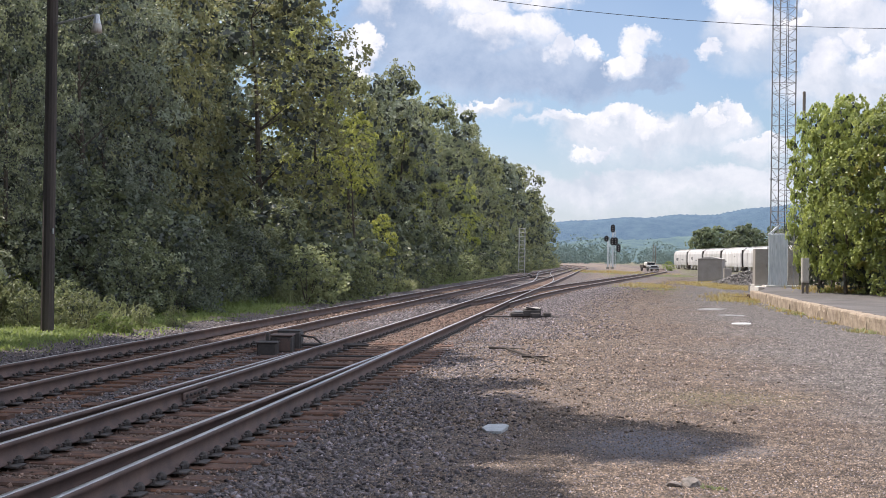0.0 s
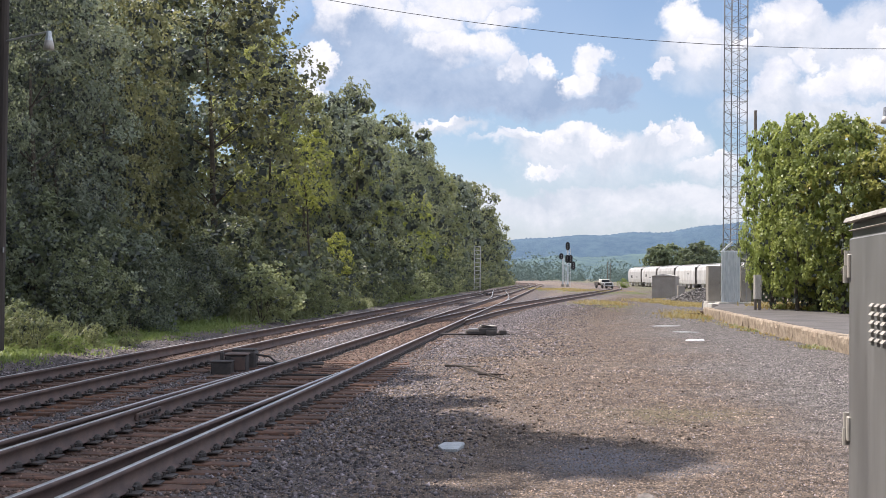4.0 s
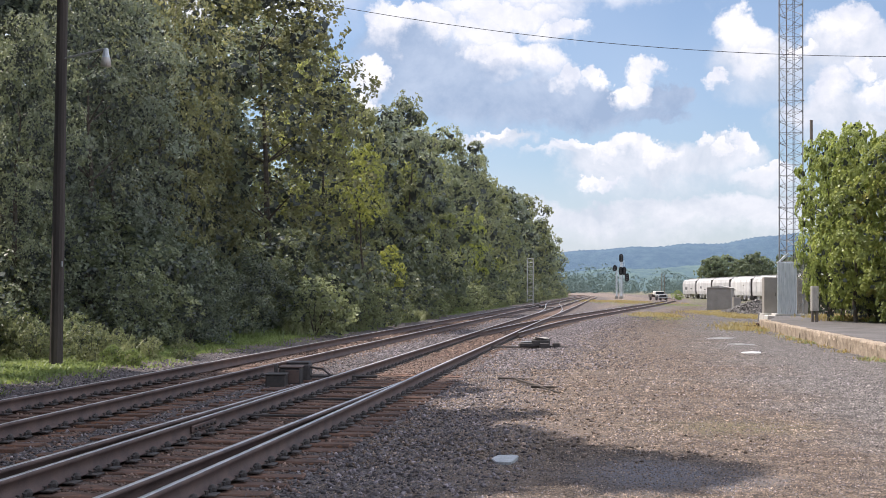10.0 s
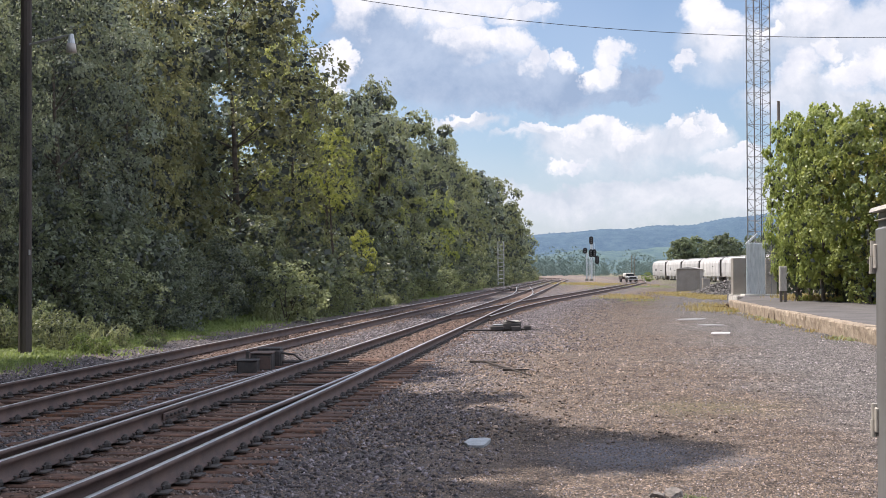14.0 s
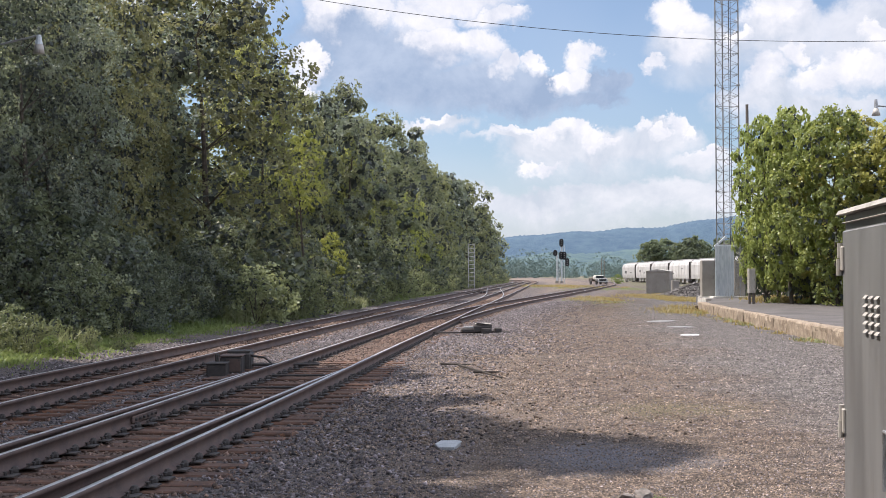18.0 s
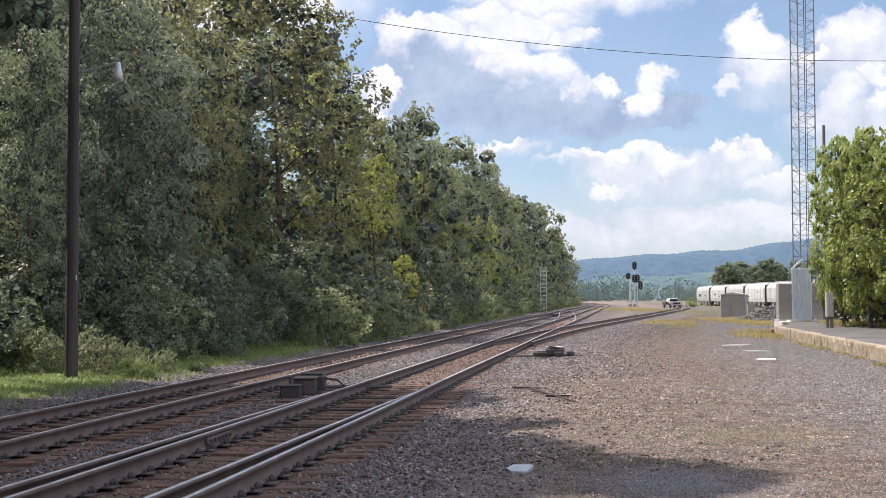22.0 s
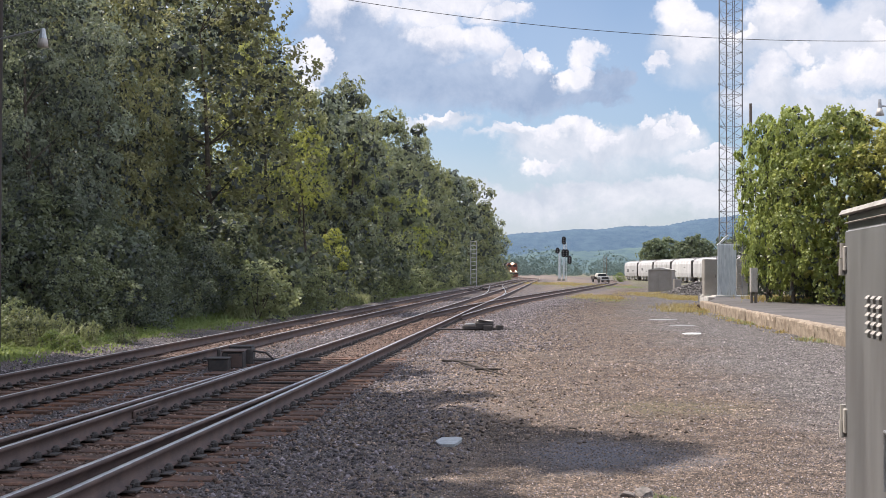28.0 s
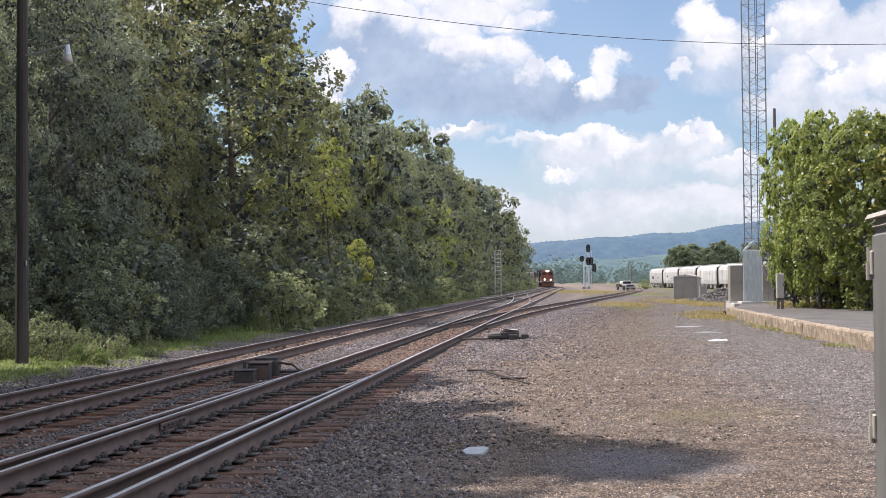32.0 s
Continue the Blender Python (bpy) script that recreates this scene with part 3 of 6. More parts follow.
def track_x(y):
    """The crossover from B to A."""
    k = ease((np.asarray(y, float) - 82) / 95)
    return track_b(y) * (1 - k) + track_a(y) * k


RAIL_TOP, BED = 0.14, -0.105


def right_edge(y):
    return np.where(np.asarray(y, float) < 44, track_b(y), c_line(np.minimum(y, 420)))


def ground_z(x, y):
    x, y = np.asarray(x, float), np.asarray(y, float)
    r = x - right_edge(y)
    l = track_a(y) - x
    bed = BED + 0.04 * ease((y - 23) / 7)
    z = bed - bed * ease((r - 1.5) / 1.9) - bed * ease((l - 1.9) / 1.6)
    z = z + 0.10 * np.maximum(l - 7, 0) * ease((l - 7) / 8) * (l < 80) + (7.3 * (l >= 80))
    return z


def swell(x, y):
    """Low swells of the ground, fading out towards the rails."""
    x, y = np.asarray(x, float), np.asarray(y, float)
    h = np.array([noise.noise((a * 0.6, b * 0.6, 0)) * 0.024 for a, b in zip(x.ravel(), y.ravel())]).reshape(x.shape)
    return h * ease((np.abs(x - track_b(y)) - 1.0) / 2)


# ---- ground ----
def make_ground():
    us = np.concatenate((-np.geomspace(4000, 90, 10), np.linspace(-80, -14, 23), np.linspace(-13, 14, 109), np.linspace(15, 60, 31), np.geomspace(70, 4000, 12)))
    ys = np.concatenate((-np.geomspace(1500, 20, 8), np.linspace(-15, 4, 12), np.linspace(5, 45, 101), np.linspace(46, 150, 80), np.linspace(155, 460, 62), np.geomspace(500, 4800, 14)))
    y, u = np.meshgrid(ys, us, indexing="ij")
    base = track_b(np.minimum(y, 460))
    x = base + u
    z = ground_z(x, np.minimum(y, 460))
    near = (np.abs(u) < 14.5) & (y > -16) & (y < 151)
    z = z + swell(x, y) * near
    ny, nu = x.shape
    i = np.arange(ny * nu).reshape(ny, nu)
    f = np.stack((i[:-1, :-1], i[:-1, 1:], i[1:, 1:], i[1:, :-1]), -1).reshape(-1, 4)
    me = mesh_np("ground", np.stack((x, y, z), -1).reshape(-1, 3), f, M_GROUND)
    for name, vals in (("across", x - right_edge(np.minimum(y, 460))), ("verge", track_a(np.minimum(y, 460)) - x),
                       ("rails", np.minimum(np.minimum(np.abs(x - track_b(y)), np.abs(x - track_a(y))), np.abs(x - right_edge(np.minimum(y, 420)))))):
        at = me.attributes.new(name, "FLOAT", "POINT")
        at.data.foreach_set("value", vals.astype(np.float32).ravel())
    smooth(me)
    tagged(new("ground", me), "dry tan gravel yard with grey ballast and grassy verge", "ground", kind="structure")


make_ground()

# ---- railway tracks ----
HALF = 0.755
PROFILE = ((-0.076, 0), (0.076, 0), (0.076, 0.012), (0.014, 0.03), (0.010, 0.138), (0.037, 0.146), (0.037, 0.176), (0.028, 0.186),
           (-0.028, 0.186), (-0.037, 0.176), (-0.037, 0.146), (-0.010, 0.138), (-0.014, 0.03), (-0.076, 0.012))


def stations(a, b):
    y, out = a, []
    while y < b:
        out.append(y)
        y += 4.0 if y < 0 else 0.6 if y < 60 else 2.0 if y < 160 else 5.0
    return np.array(out + [b])


def rail(parent, path, offset, a, b, name="rail", taper=None):
    """One rail along path(y), offset to the right, from y = a to b. taper: the end where the blade thins out."""
    ys = stations(a, b)
    xs = path(ys)
    t = np.stack((np.gradient(xs, ys), np.ones(len(ys))), 1)
    t /= np.linalg.norm(t, axis=1)[:, None]
    nrm = np.stack((t[:, 1], -t[:, 0]), 1)
    prof = np.array(PROFILE)
    width = np.ones(len(ys)) if taper is None else np.clip(np.abs(ys - taper) / 4.0, 0.15, 1)
    px = xs[:, None] + nrm[:, :1] * (offset + prof[None, :, 0] * width[:, None])
    py = ys[:, None] + nrm[:, 1:] * (offset + prof[None, :, 0] * width[:, None])
    pz = np.broadcast_to(RAIL_TOP - 0.186 + prof[:, 1], px.shape)
    n, k = px.shape
    i = np.arange(n * k).reshape(n, k)
    j = np.roll(i, -1, axis=1)
    f = np.stack((i[:-1], j[:-1], j[1:], i[1:]), -1)
    idx = np.zeros((n - 1, k), int)
    idx[:, 7] = 1
    me = mesh_np(name, np.stack((px, py, pz), -1).reshape(-1, 3), f.reshape(-1, 4), (M_RUST, M_HEAD), idx.ravel())
    ob = new(name, me)
    ob.parent = parent
    return ob


def tie_mesh(seed, length):
    rnd = random.Random(seed)
    bm = box(BM(), (0, 0, -0.09), (length, 0.215, 0.18), 0.012)
    for v in bm.verts:
        v.co.x += rnd.uniform(-0.012, 0.012)
        v.co.z += rnd.uniform(-0.008, 0.004) if v.co.z > -0.05 else 0
        v.co.y += rnd.uniform(-0.008, 0.008)
    return to_mesh("tie", bm, M_TIE)


TIES = [tie_mesh(s, 2.6) for s in range(4)]
LONG_TIES = [tie_mesh(9 + s, 3.3) for s in range(3)]


def fastening_mesh():
    """A tie plate with spikes and anchors on both sides of one rail."""
    bm = box(BM(), (0, 0, 0.008), (0.36, 0.19, 0.016), 0.003)
    for sx in (-0.1, 0.1):
        for sy in (-0.06, 0.06):
            rod(bm, (sx, sy, 0.01), (sx, sy, 0.045), 0.014, 5)
            box(bm, (sx * 0.93, sy, 0.048), (0.035, 0.03, 0.014), 0.004)
    for sy in (0.135,):
        ball(bm, (0.095, sy, 0.035), 0.045, 8, 5, (1.0, 0.85, 1.0))
        ball(bm, (-0.095, sy, 0.035), 0.045, 8, 5, (1.0, 0.85, 1.0))
    return to_mesh("tie_plate", bm, M_DARKIRON)


PLATE = fastening_mesh()
TIE_TOP = RAIL_TOP - 0.186 - 0.016


def lay_ties(parent, path, a, b, step=0.5, near=60.0, long=None, seed=1, plates=30.0):
    """Ties one by one as far as near, joined beyond; tie plates as far as plates."""
    rnd = random.Random(seed)
    far = []
    y = a
    while y < b:
        yy = y + rnd.uniform(-0.04, 0.04)
        x = float(path(yy))
        turn = -math.degrees(math.atan(float(path(yy + 0.5) - path(yy - 0.5)))) + rnd.uniform(-2.0, 2.0)
        use_long = long and long[0] < yy < long[1]
        m = pose(x + (0.3 * long[2] if use_long else 0) + rnd.uniform(-0.04, 0.04), yy, TIE_TOP + rnd.uniform(-0.03, 0.0), 0, 0, turn)
        if yy < near:
            ob = new("tie", rnd.choice(LONG_TIES if use_long else TIES))
            ob.parent, ob.matrix_basis = parent, m
            if 4 < yy < plates:
                for s in (-HALF, HALF):
                    pl = new("tie_plate", PLATE)
                    pl.parent, pl.matrix_basis = parent, pose(x, yy, TIE_TOP + 0.001, 0, 0, turn) @ pose(s, 0, 0)
        else:
            far.append(m)
        y += step
    if far:
        c = np.array([(sx * 1.3, sy * 0.11, sz) for sz in (-0.18, 0) for sy in (-1, 1) for sx in (-1, 1)])
        quad = np.array(((4, 5, 7, 6), (0, 1, 5, 4), (2, 6, 7, 3), (0, 4, 6, 2), (1, 3, 7, 5)))
        vs = np.concatenate([c @ np.array(m.to_3x3()).T + np.array(m.translation) for m in far])
        fs = np.concatenate([quad + 8 * k for k in range(len(far))])
        ob = new("far_ties", mesh_np("far_ties", vs, fs, M_TIE))
        ob.parent = parent
        tagged(ob, "weathered ties further along", kind="stuff")


track_root = thing("main_track", pose(0, 0, 0), "straight main track with rusty rails on timber ties", "railway track", kind="structure")
for s in (-HALF, HALF):
    rail(track_root, track_a, s, -80, 620)
lay_ties(track_root, track_a, -14, 330, near=70, seed=2, plates=26)
track_root = thing("second_track", pose(0, 0, 0), "rusty track with points and worn timber ties", "railway track", kind="structure")
rail(track_root, track_b, HALF, -80, 620)
rail(track_root, track_b, -HALF, 24.0, 620)
rail(track_root, track_b, -HALF, -80, 23.6, "point_blade", 23.6)
lay_ties(track_root, track_b, -14, 330, near=75, long=(10, 26, -1), seed=3, plates=48)
for y0 in (17.5, 20.2, 22.6):
    bm = rod(BM(), (float(track_b(y0)) - HALF - 0.1, y0, -0.02), (float(track_b(y0)) + HALF + 0.1, y0, -0.02), 0.018, 6)
    part("stretcher_rod", bm, M_DARKIRON, track_root)
track_root = thing("diverging_track", pose(0, 0, 0), "rails leaving the points beside the main rails", "railway track", kind="structure")
rail(track_root, track_n, -HALF, -80, 24.0)
rail(track_root, track_n, HALF, -80, 23.6, "point_blade", 23.6)
track_root = thing("siding_track", pose(0, 0, 0), "siding curving away to the freight yard on dark ties", "railway track", kind="structure")
rail(track_root, c_line, HALF, 47.5, 330)
rail(track_root, c_line, -HALF, 48, 330, "point_blade", 48)
lay_ties(track_root, c_line, 60, 330, near=100, seed=5, plates=0)
track_root = thing("crossover_track", pose(0, 0, 0), "worn crossover rails between the two main tracks", "railway track", kind="structure")
for s in (-HALF, HALF):
    rail(track_root, track_x, s, 86, 176)
lay_ties(track_root, track_x, 105, 160, near=0, seed=6, plates=0)


# ---- trees and plants ----
def leaves(rng, p, out, size, droop=0.18):
    """Folded leaves at the points p, facing roughly out and up. Returns vertices and faces."""
    n = len(p)
    nrm = out * 0.85 + rng.normal(size=(n, 3)) * 0.62 + np.array((0, 0, 0.3))
    nrm /= np.linalg.norm(nrm, axis=1)[:, None]
    t = np.cross(nrm, rng.normal(size=(n, 3)))
    t /= np.linalg.norm(t, axis=1)[:, None]
    t[:, 2] -= droop
    b = np.cross(nrm, t)
    s = size * rng.uniform(0.55, 1.35, n)
    L, Wd = (t * s[:, None]), (b * (s * 0.46)[:, None])
    fold = nrm * (s * 0.13)[:, None]
    v = np.stack((p - L * 0.5, p + Wd + fold, p + L * 0.6, p - Wd + fold), 1).reshape(-1, 3)
    i = np.arange(n)[:, None] * 4
    f = np.concatenate((i + np.array((0, 1, 2)), i + np.array((0, 2, 3))), 0).reshape(2, n, 3).transpose(1, 0, 2).reshape(-1, 3)
    return v, f


def unit(rng, n):
    d = rng.normal(size=(n, 3))
    return d / np.linalg.norm(d, axis=1)[:, None]


def crown_mesh(name, seed, height, radius, boughs, sprays, per, size, mat, bottom=0.1, peak=0.5, bough=0.30, n=34, rise=0.35, heart=0.30):
    """A crown of boughs set round an uneven outline: each a cushion of leafy sprays over a dense heart coloured as deep
    shade, with gaps between.
    """
    rng = np.random.default_rng(seed)
    k = np.clip((np.arange(boughs) + rng.uniform(0, 1.4, boughs)) / (boughs + 0.4), 0, 1)
    a = np.arange(boughs) * 2.4 + rng.uniform(-0.5, 0.5, boughs)
    ph, wt = rng.uniform(0, 6.28, 4), rng.uniform(0.08, 0.2, 4)
    lobe = 1 + sum(w * np.cos((i + 1) * (a - q)) for i, (q, w) in enumerate(zip(ph, wt)))
    lobe = np.minimum(lobe, 1.22)
    env = np.where(k < peak, 0.62 + 0.38 * k / peak, np.sqrt(np.clip(1 - ((k - peak) / (1.03 - peak)) ** 2, 0, 1)))
    rb = radius * bough * rng.choice((0.62, 0.8, 1.0, 1.0, 1.3), boughs) * rng.uniform(0.9, 1.1, boughs)
    rr = np.maximum(radius * env * lobe - rb, 0) * rng.uniform(0.6, 1.06, boughs) * np.where(k > 0.92, 0.75, 1.0)
    bc = np.stack((rr * np.cos(a), rr * np.sin(a), height * (bottom + (1 - bottom) * k) - rb * 0.55), 1)
    # sprays lie on the upper and outer side of their bough
    d = unit(rng, boughs * sprays)
    away = np.stack((np.cos(a), np.sin(a), 0 * a), 1)
    d = d + np.repeat(away, sprays, 0) * 0.35 + np.array((0, 0, rise))
    d /= np.linalg.norm(d, axis=1)[:, None]
    br = np.repeat(rb, sprays)
    sc = np.repeat(bc, sprays, 0) + d * (br * rng.uniform(0.55, 1.12, len(d)))[:, None] * np.array((1.05, 1.05, 0.72))
    e = unit(rng, len(sc) * per)
    sr = np.repeat(br * 0.27 * rng.uniform(0.6, 1.35, len(sc)), per)
    dd = np.repeat(d, per, 0)
    off = e - dd * (np.sum(e * dd, axis=1) * 0.6)[:, None]
    p = np.repeat(sc, per, 0) + off * (sr * rng.uniform(0, 1, len(e)) ** 0.5)[:, None]
    p[:, 2] -= np.repeat(rng.uniform(0, 0.12, len(sc)), per) * np.linalg.norm(off[:, :2], axis=1)
    v, f = leaves(rng, p, dd, size)
    # darker inner leaves close the heart of each bough and paint its deep shade
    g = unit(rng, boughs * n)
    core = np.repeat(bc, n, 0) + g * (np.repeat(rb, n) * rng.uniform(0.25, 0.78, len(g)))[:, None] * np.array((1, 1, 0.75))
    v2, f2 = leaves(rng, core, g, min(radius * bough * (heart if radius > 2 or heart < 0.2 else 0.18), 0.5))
    return mesh_np(name, np.concatenate((v, v2)), np.concatenate((f, f2 + len(v))), (mat, M_HEART_SHADE), np.repeat((0, 1), (len(f), len(f2))))


def trunk_mesh(seed, height, r):
    rnd = random.Random(seed)
    bm = BM()
    p, n = Vector((0, 0, -0.3)), 5
    for i in range(n):
        q = p + Vector((rnd.uniform(-0.25, 0.25), rnd.uniform(-0.25, 0.25), height / n))
        rod(bm, p, q, r * (1 - i / (n + 1)), 8, r * (1 - (i + 1) / (n + 1)))
        if i > 0:
            for _ in range(3):
                a = rnd.uniform(0, 6.28)
                e = q + Vector((math.cos(a), math.sin(a), rnd.uniform(0.3, 0.9))) * height * rnd.uniform(0.07, 0.14)
                rod(bm, q, e, r * 0.35 * (1 - i / (n + 1)), 6, r * 0.1)
        p = q
    return to_mesh("trunk", bm, M_BARK)


TRUNKS = [trunk_mesh(s, 11, 0.19) for s in range(3)]
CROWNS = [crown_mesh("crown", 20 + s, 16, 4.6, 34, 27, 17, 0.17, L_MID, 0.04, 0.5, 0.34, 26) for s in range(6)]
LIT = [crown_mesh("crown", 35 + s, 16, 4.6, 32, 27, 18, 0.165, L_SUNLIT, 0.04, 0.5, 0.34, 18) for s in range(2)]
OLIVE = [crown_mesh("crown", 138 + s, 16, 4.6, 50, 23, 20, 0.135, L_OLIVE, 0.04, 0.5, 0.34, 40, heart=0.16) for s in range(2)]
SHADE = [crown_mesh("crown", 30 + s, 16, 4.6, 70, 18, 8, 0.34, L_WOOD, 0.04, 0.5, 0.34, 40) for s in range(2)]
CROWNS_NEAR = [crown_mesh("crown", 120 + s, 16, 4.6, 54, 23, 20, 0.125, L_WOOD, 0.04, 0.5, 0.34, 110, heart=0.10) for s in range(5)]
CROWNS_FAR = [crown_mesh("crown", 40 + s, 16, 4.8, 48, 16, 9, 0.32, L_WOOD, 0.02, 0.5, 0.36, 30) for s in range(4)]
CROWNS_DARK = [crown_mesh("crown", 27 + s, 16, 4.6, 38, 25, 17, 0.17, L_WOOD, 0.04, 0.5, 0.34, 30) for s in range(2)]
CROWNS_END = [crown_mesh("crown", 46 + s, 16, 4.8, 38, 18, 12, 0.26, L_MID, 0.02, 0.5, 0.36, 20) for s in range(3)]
YELLOW = [crown_mesh("crown", 60 + s, 9, 3.0, 24, 18, 19, 0.15, L_YELLOW, 0.05, 0.5, 0.34, 10) for s in range(2)]
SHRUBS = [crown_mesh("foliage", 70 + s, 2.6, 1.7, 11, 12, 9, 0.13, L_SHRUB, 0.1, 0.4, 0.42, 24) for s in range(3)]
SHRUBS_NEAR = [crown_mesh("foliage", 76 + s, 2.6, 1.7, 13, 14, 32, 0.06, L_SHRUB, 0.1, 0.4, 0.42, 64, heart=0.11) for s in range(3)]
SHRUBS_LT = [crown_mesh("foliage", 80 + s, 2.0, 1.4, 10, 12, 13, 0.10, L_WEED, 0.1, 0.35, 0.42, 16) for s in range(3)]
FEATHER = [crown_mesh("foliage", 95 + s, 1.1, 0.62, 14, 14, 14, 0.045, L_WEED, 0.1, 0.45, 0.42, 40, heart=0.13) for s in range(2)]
FRESH = crown_mesh("foliage", 88, 2.0, 1.4, 14, 12, 18, 0.10, L_GRASS, 0.1, 0.35, 0.42, 8)
STEMS = [to_mesh("stem", rod(rod(rod(BM(), (0, 0, -0.1), (0.25, 0.1, 1.0), 0.025, 5, 0.01), (0.05, 0, -0.1), (-0.3, 0.2, 0.9), 0.022, 5, 0.01), (0, 0.05, -0.1), (0.0, -0.3, 1.1), 0.02, 5, 0.01), M_BARK)]


def tree(x, y, h, crown, native, label, category="tree", group="woodland trees beside the track", spin=0.0, wide=1.0, name="tree", trunk=True, lift=0.0):
    z = float(ground_z(x, y))
    ob = thing(name, pose(x, y, z, 0, 0, spin), label, category, group)
    s = h / native
    if trunk:
        t = new("trunk", random.choice(TRUNKS))
        t.parent, t.scale = ob, (h / 16, h / 16, h / 15.5)
    c = new("crown", crown)
    c.parent, c.scale, c.location.z = ob, (s * wide, s * wide, s * (1 - lift / h)), lift
    return ob


rnd = random.Random(5)
WOOD = "tall broadleaf tree with dense dark green foliage"
# front row along the verge, then two rows up the bank
row_y = [33, 38, 42, 46.5, 56, 66, 77, 83, 92, 101, 111, 122, 134, 147, 161, 176, 193, 211, 230, 251, 273, 296, 320]
tops = line(((14, 12.0), (33, 10.4), (38, 12.4), (43, 14.6), (49, 16.2), (55, 17.2), (58, 17.2), (63, 15.8), (80, 15.8), (92, 15.8), (110, 17.0), (150, 18.5), (200, 19.0), (250, 16.6), (320, 13.4)))
for i, y in enumerate(row_y):
    h = float(tops(y)) * (1.1 if y == 56 else rnd.uniform(0.92, 1.04))
    back = 8.6 if y < 65 else 7.9 if y < 115 else 9.4 if y < 200 else 7.6
    # sunlit and dark copies alternate to paint lit crowns and shaded hollows
    wood = OLIVE if y in (46.5, 56) else LIT if y in (66, 92) else CROWNS_NEAR if y < 57 else CROWNS_DARK if y in (83, 101, 122) else CROWNS if y < 125 else CROWNS_FAR if i % 3 == 1 else CROWNS_END
    tree(float(track_a(y)) - back + (0.9 if y == 56 else rnd.uniform(-0.8, 0.8)), y, h * (0.98 if i % 3 else 0.9), wood[i % len(wood)], 16, WOOD, spin=rnd.uniform(0, 360) + (140 if y == 56 else 0), wide=rnd.uniform(0.7, 0.8) if y in (33, 46.5, 66) else 1.06 if y == 56 else rnd.uniform(0.82, 1.08))
    # lower, thinner growth behind, through which the sun reaches the front row
    tree(float(track_a(y)) - back - 5.5 + rnd.uniform(-1.2, 1.2), y + 3, h * (rnd.uniform(0.98, 1.06) if 40 < y < 58 else rnd.uniform(0.62, 0.75)), CROWNS_DARK[i % 2] if y < 60 else CROWNS_FAR[(i + 2) % 4], 16, WOOD, spin=rnd.uniform(0, 360), wide=rnd.uniform(0.85, 1.1))
    if 40 < y < 58:
        tree(float(track_a(y)) - back - 12 + rnd.uniform(-1.5, 1.5), y + 1, h * rnd.uniform(0.98, 1.06), CROWNS_DARK[(i + 1) % 2], 16, WOOD, spin=rnd.uniform(0, 360), wide=1.2)
# tall trees beside the camera, whose high crowns shade the near tracks
for x, y, h, lift, w in ((-12.7, 13.6, 21.0, 9.2, 0.62), (-11.5, 17.2, 22.8, 12.0, 0.42), (-13.4, 16.4, 21.4, 9.2, 0.66), (-13.6, 11.2, 19.2, 9.2, 0.66), (-12.4, 18.6, 21.0, 10.5, 0.5), (-12.6, 13.6, 20.4, 9.6, 0.5), (-13.8, 22.0, 20.6, 9.6, 0.66), (-13.2, 26.5, 19.0, 8.4, 0.64), (-14.5, 19.5, 21.6, 9.6, 0.72), (-17.5, 23.4, 21.0, 2.0, 0.7), (-20.5, 38.0, 17.0, 0.0, 0.9), (-19.0, 54.0, 16.5, 0.0, 1.0), (-15.5, 61.0, 12.0, 0.0, 0.9), (-16.4, 80.5, 19.0, 0.0, 1.15), (-21.2, 91.0, 24.0, 0.0, 1.15), (-18.4, 66.0, 14.0, 0.0, 1.0), (-22.0, 43.0, 20.0, 0.0, 1.1), (-18.0, 21.0, 21.0, 4.0, 0.75)):
    tree(x, y, h, SHADE[int(y) % 2] if lift > 7.2 else CROWNS_NEAR[int(y) % 5] if lift > 5 else CROWNS_DARK[int(y) % 2] if y > 30 else CROWNS_FAR[int(y) % 4], 16, WOOD, spin=rnd.uniform(0, 360), wide=w, lift=lift)
for x, y, h, w in ((-7.0, 67.3, 4.2, 0.8), (-8.2, 96, 14.0, 0.6), (-7.4, 90, 8.5, 0.6), (-4.6, 118, 10, 0.7), (-4.5, 158, 10, 0.8)):
    tree(x, y, h, YELLOW[int(y) % 2], 9, "small tree with sunlight put into its yellow leaves", spin=rnd.uniform(0, 360), wide=w, name="young_tree")

tree(-7.6, 60.6, 9.0, YELLOW[1], 9, "slender young tree with a tuft of sunlit yellow leaves", spin=40, wide=0.46, name="young_tree", lift=4.9)

# unseen trees added beside and behind the camera to block skylight from the foreground
for i in range(9):
    y = 3.0 - 5.5 * i
    tree(-12.5 + rnd.uniform(-1, 1) - 0.08 * (3 - y), y, 18 * rnd.uniform(0.92, 1.05), CROWNS_FAR[i % 4], 16, WOOD, spin=rnd.uniform(0, 360), wide=1.2)
    tree(-19.0 + rnd.uniform(-1, 1) - 0.08 * (3 - y), y + 12, 20 * rnd.uniform(0.92, 1.05), CROWNS_FAR[(i + 1) % 4], 16, WOOD, spin=rnd.uniform(0, 360), wide=1.3)

for x, y, h, w in ((-8.2, 88, 15.8, 0.8), (-5.0, 128, 17.2, 0.9)):
    tree(x, y, h, CROWNS[int(y) % 6], 16, WOOD, spin=rnd.uniform(0, 360), wide=w)

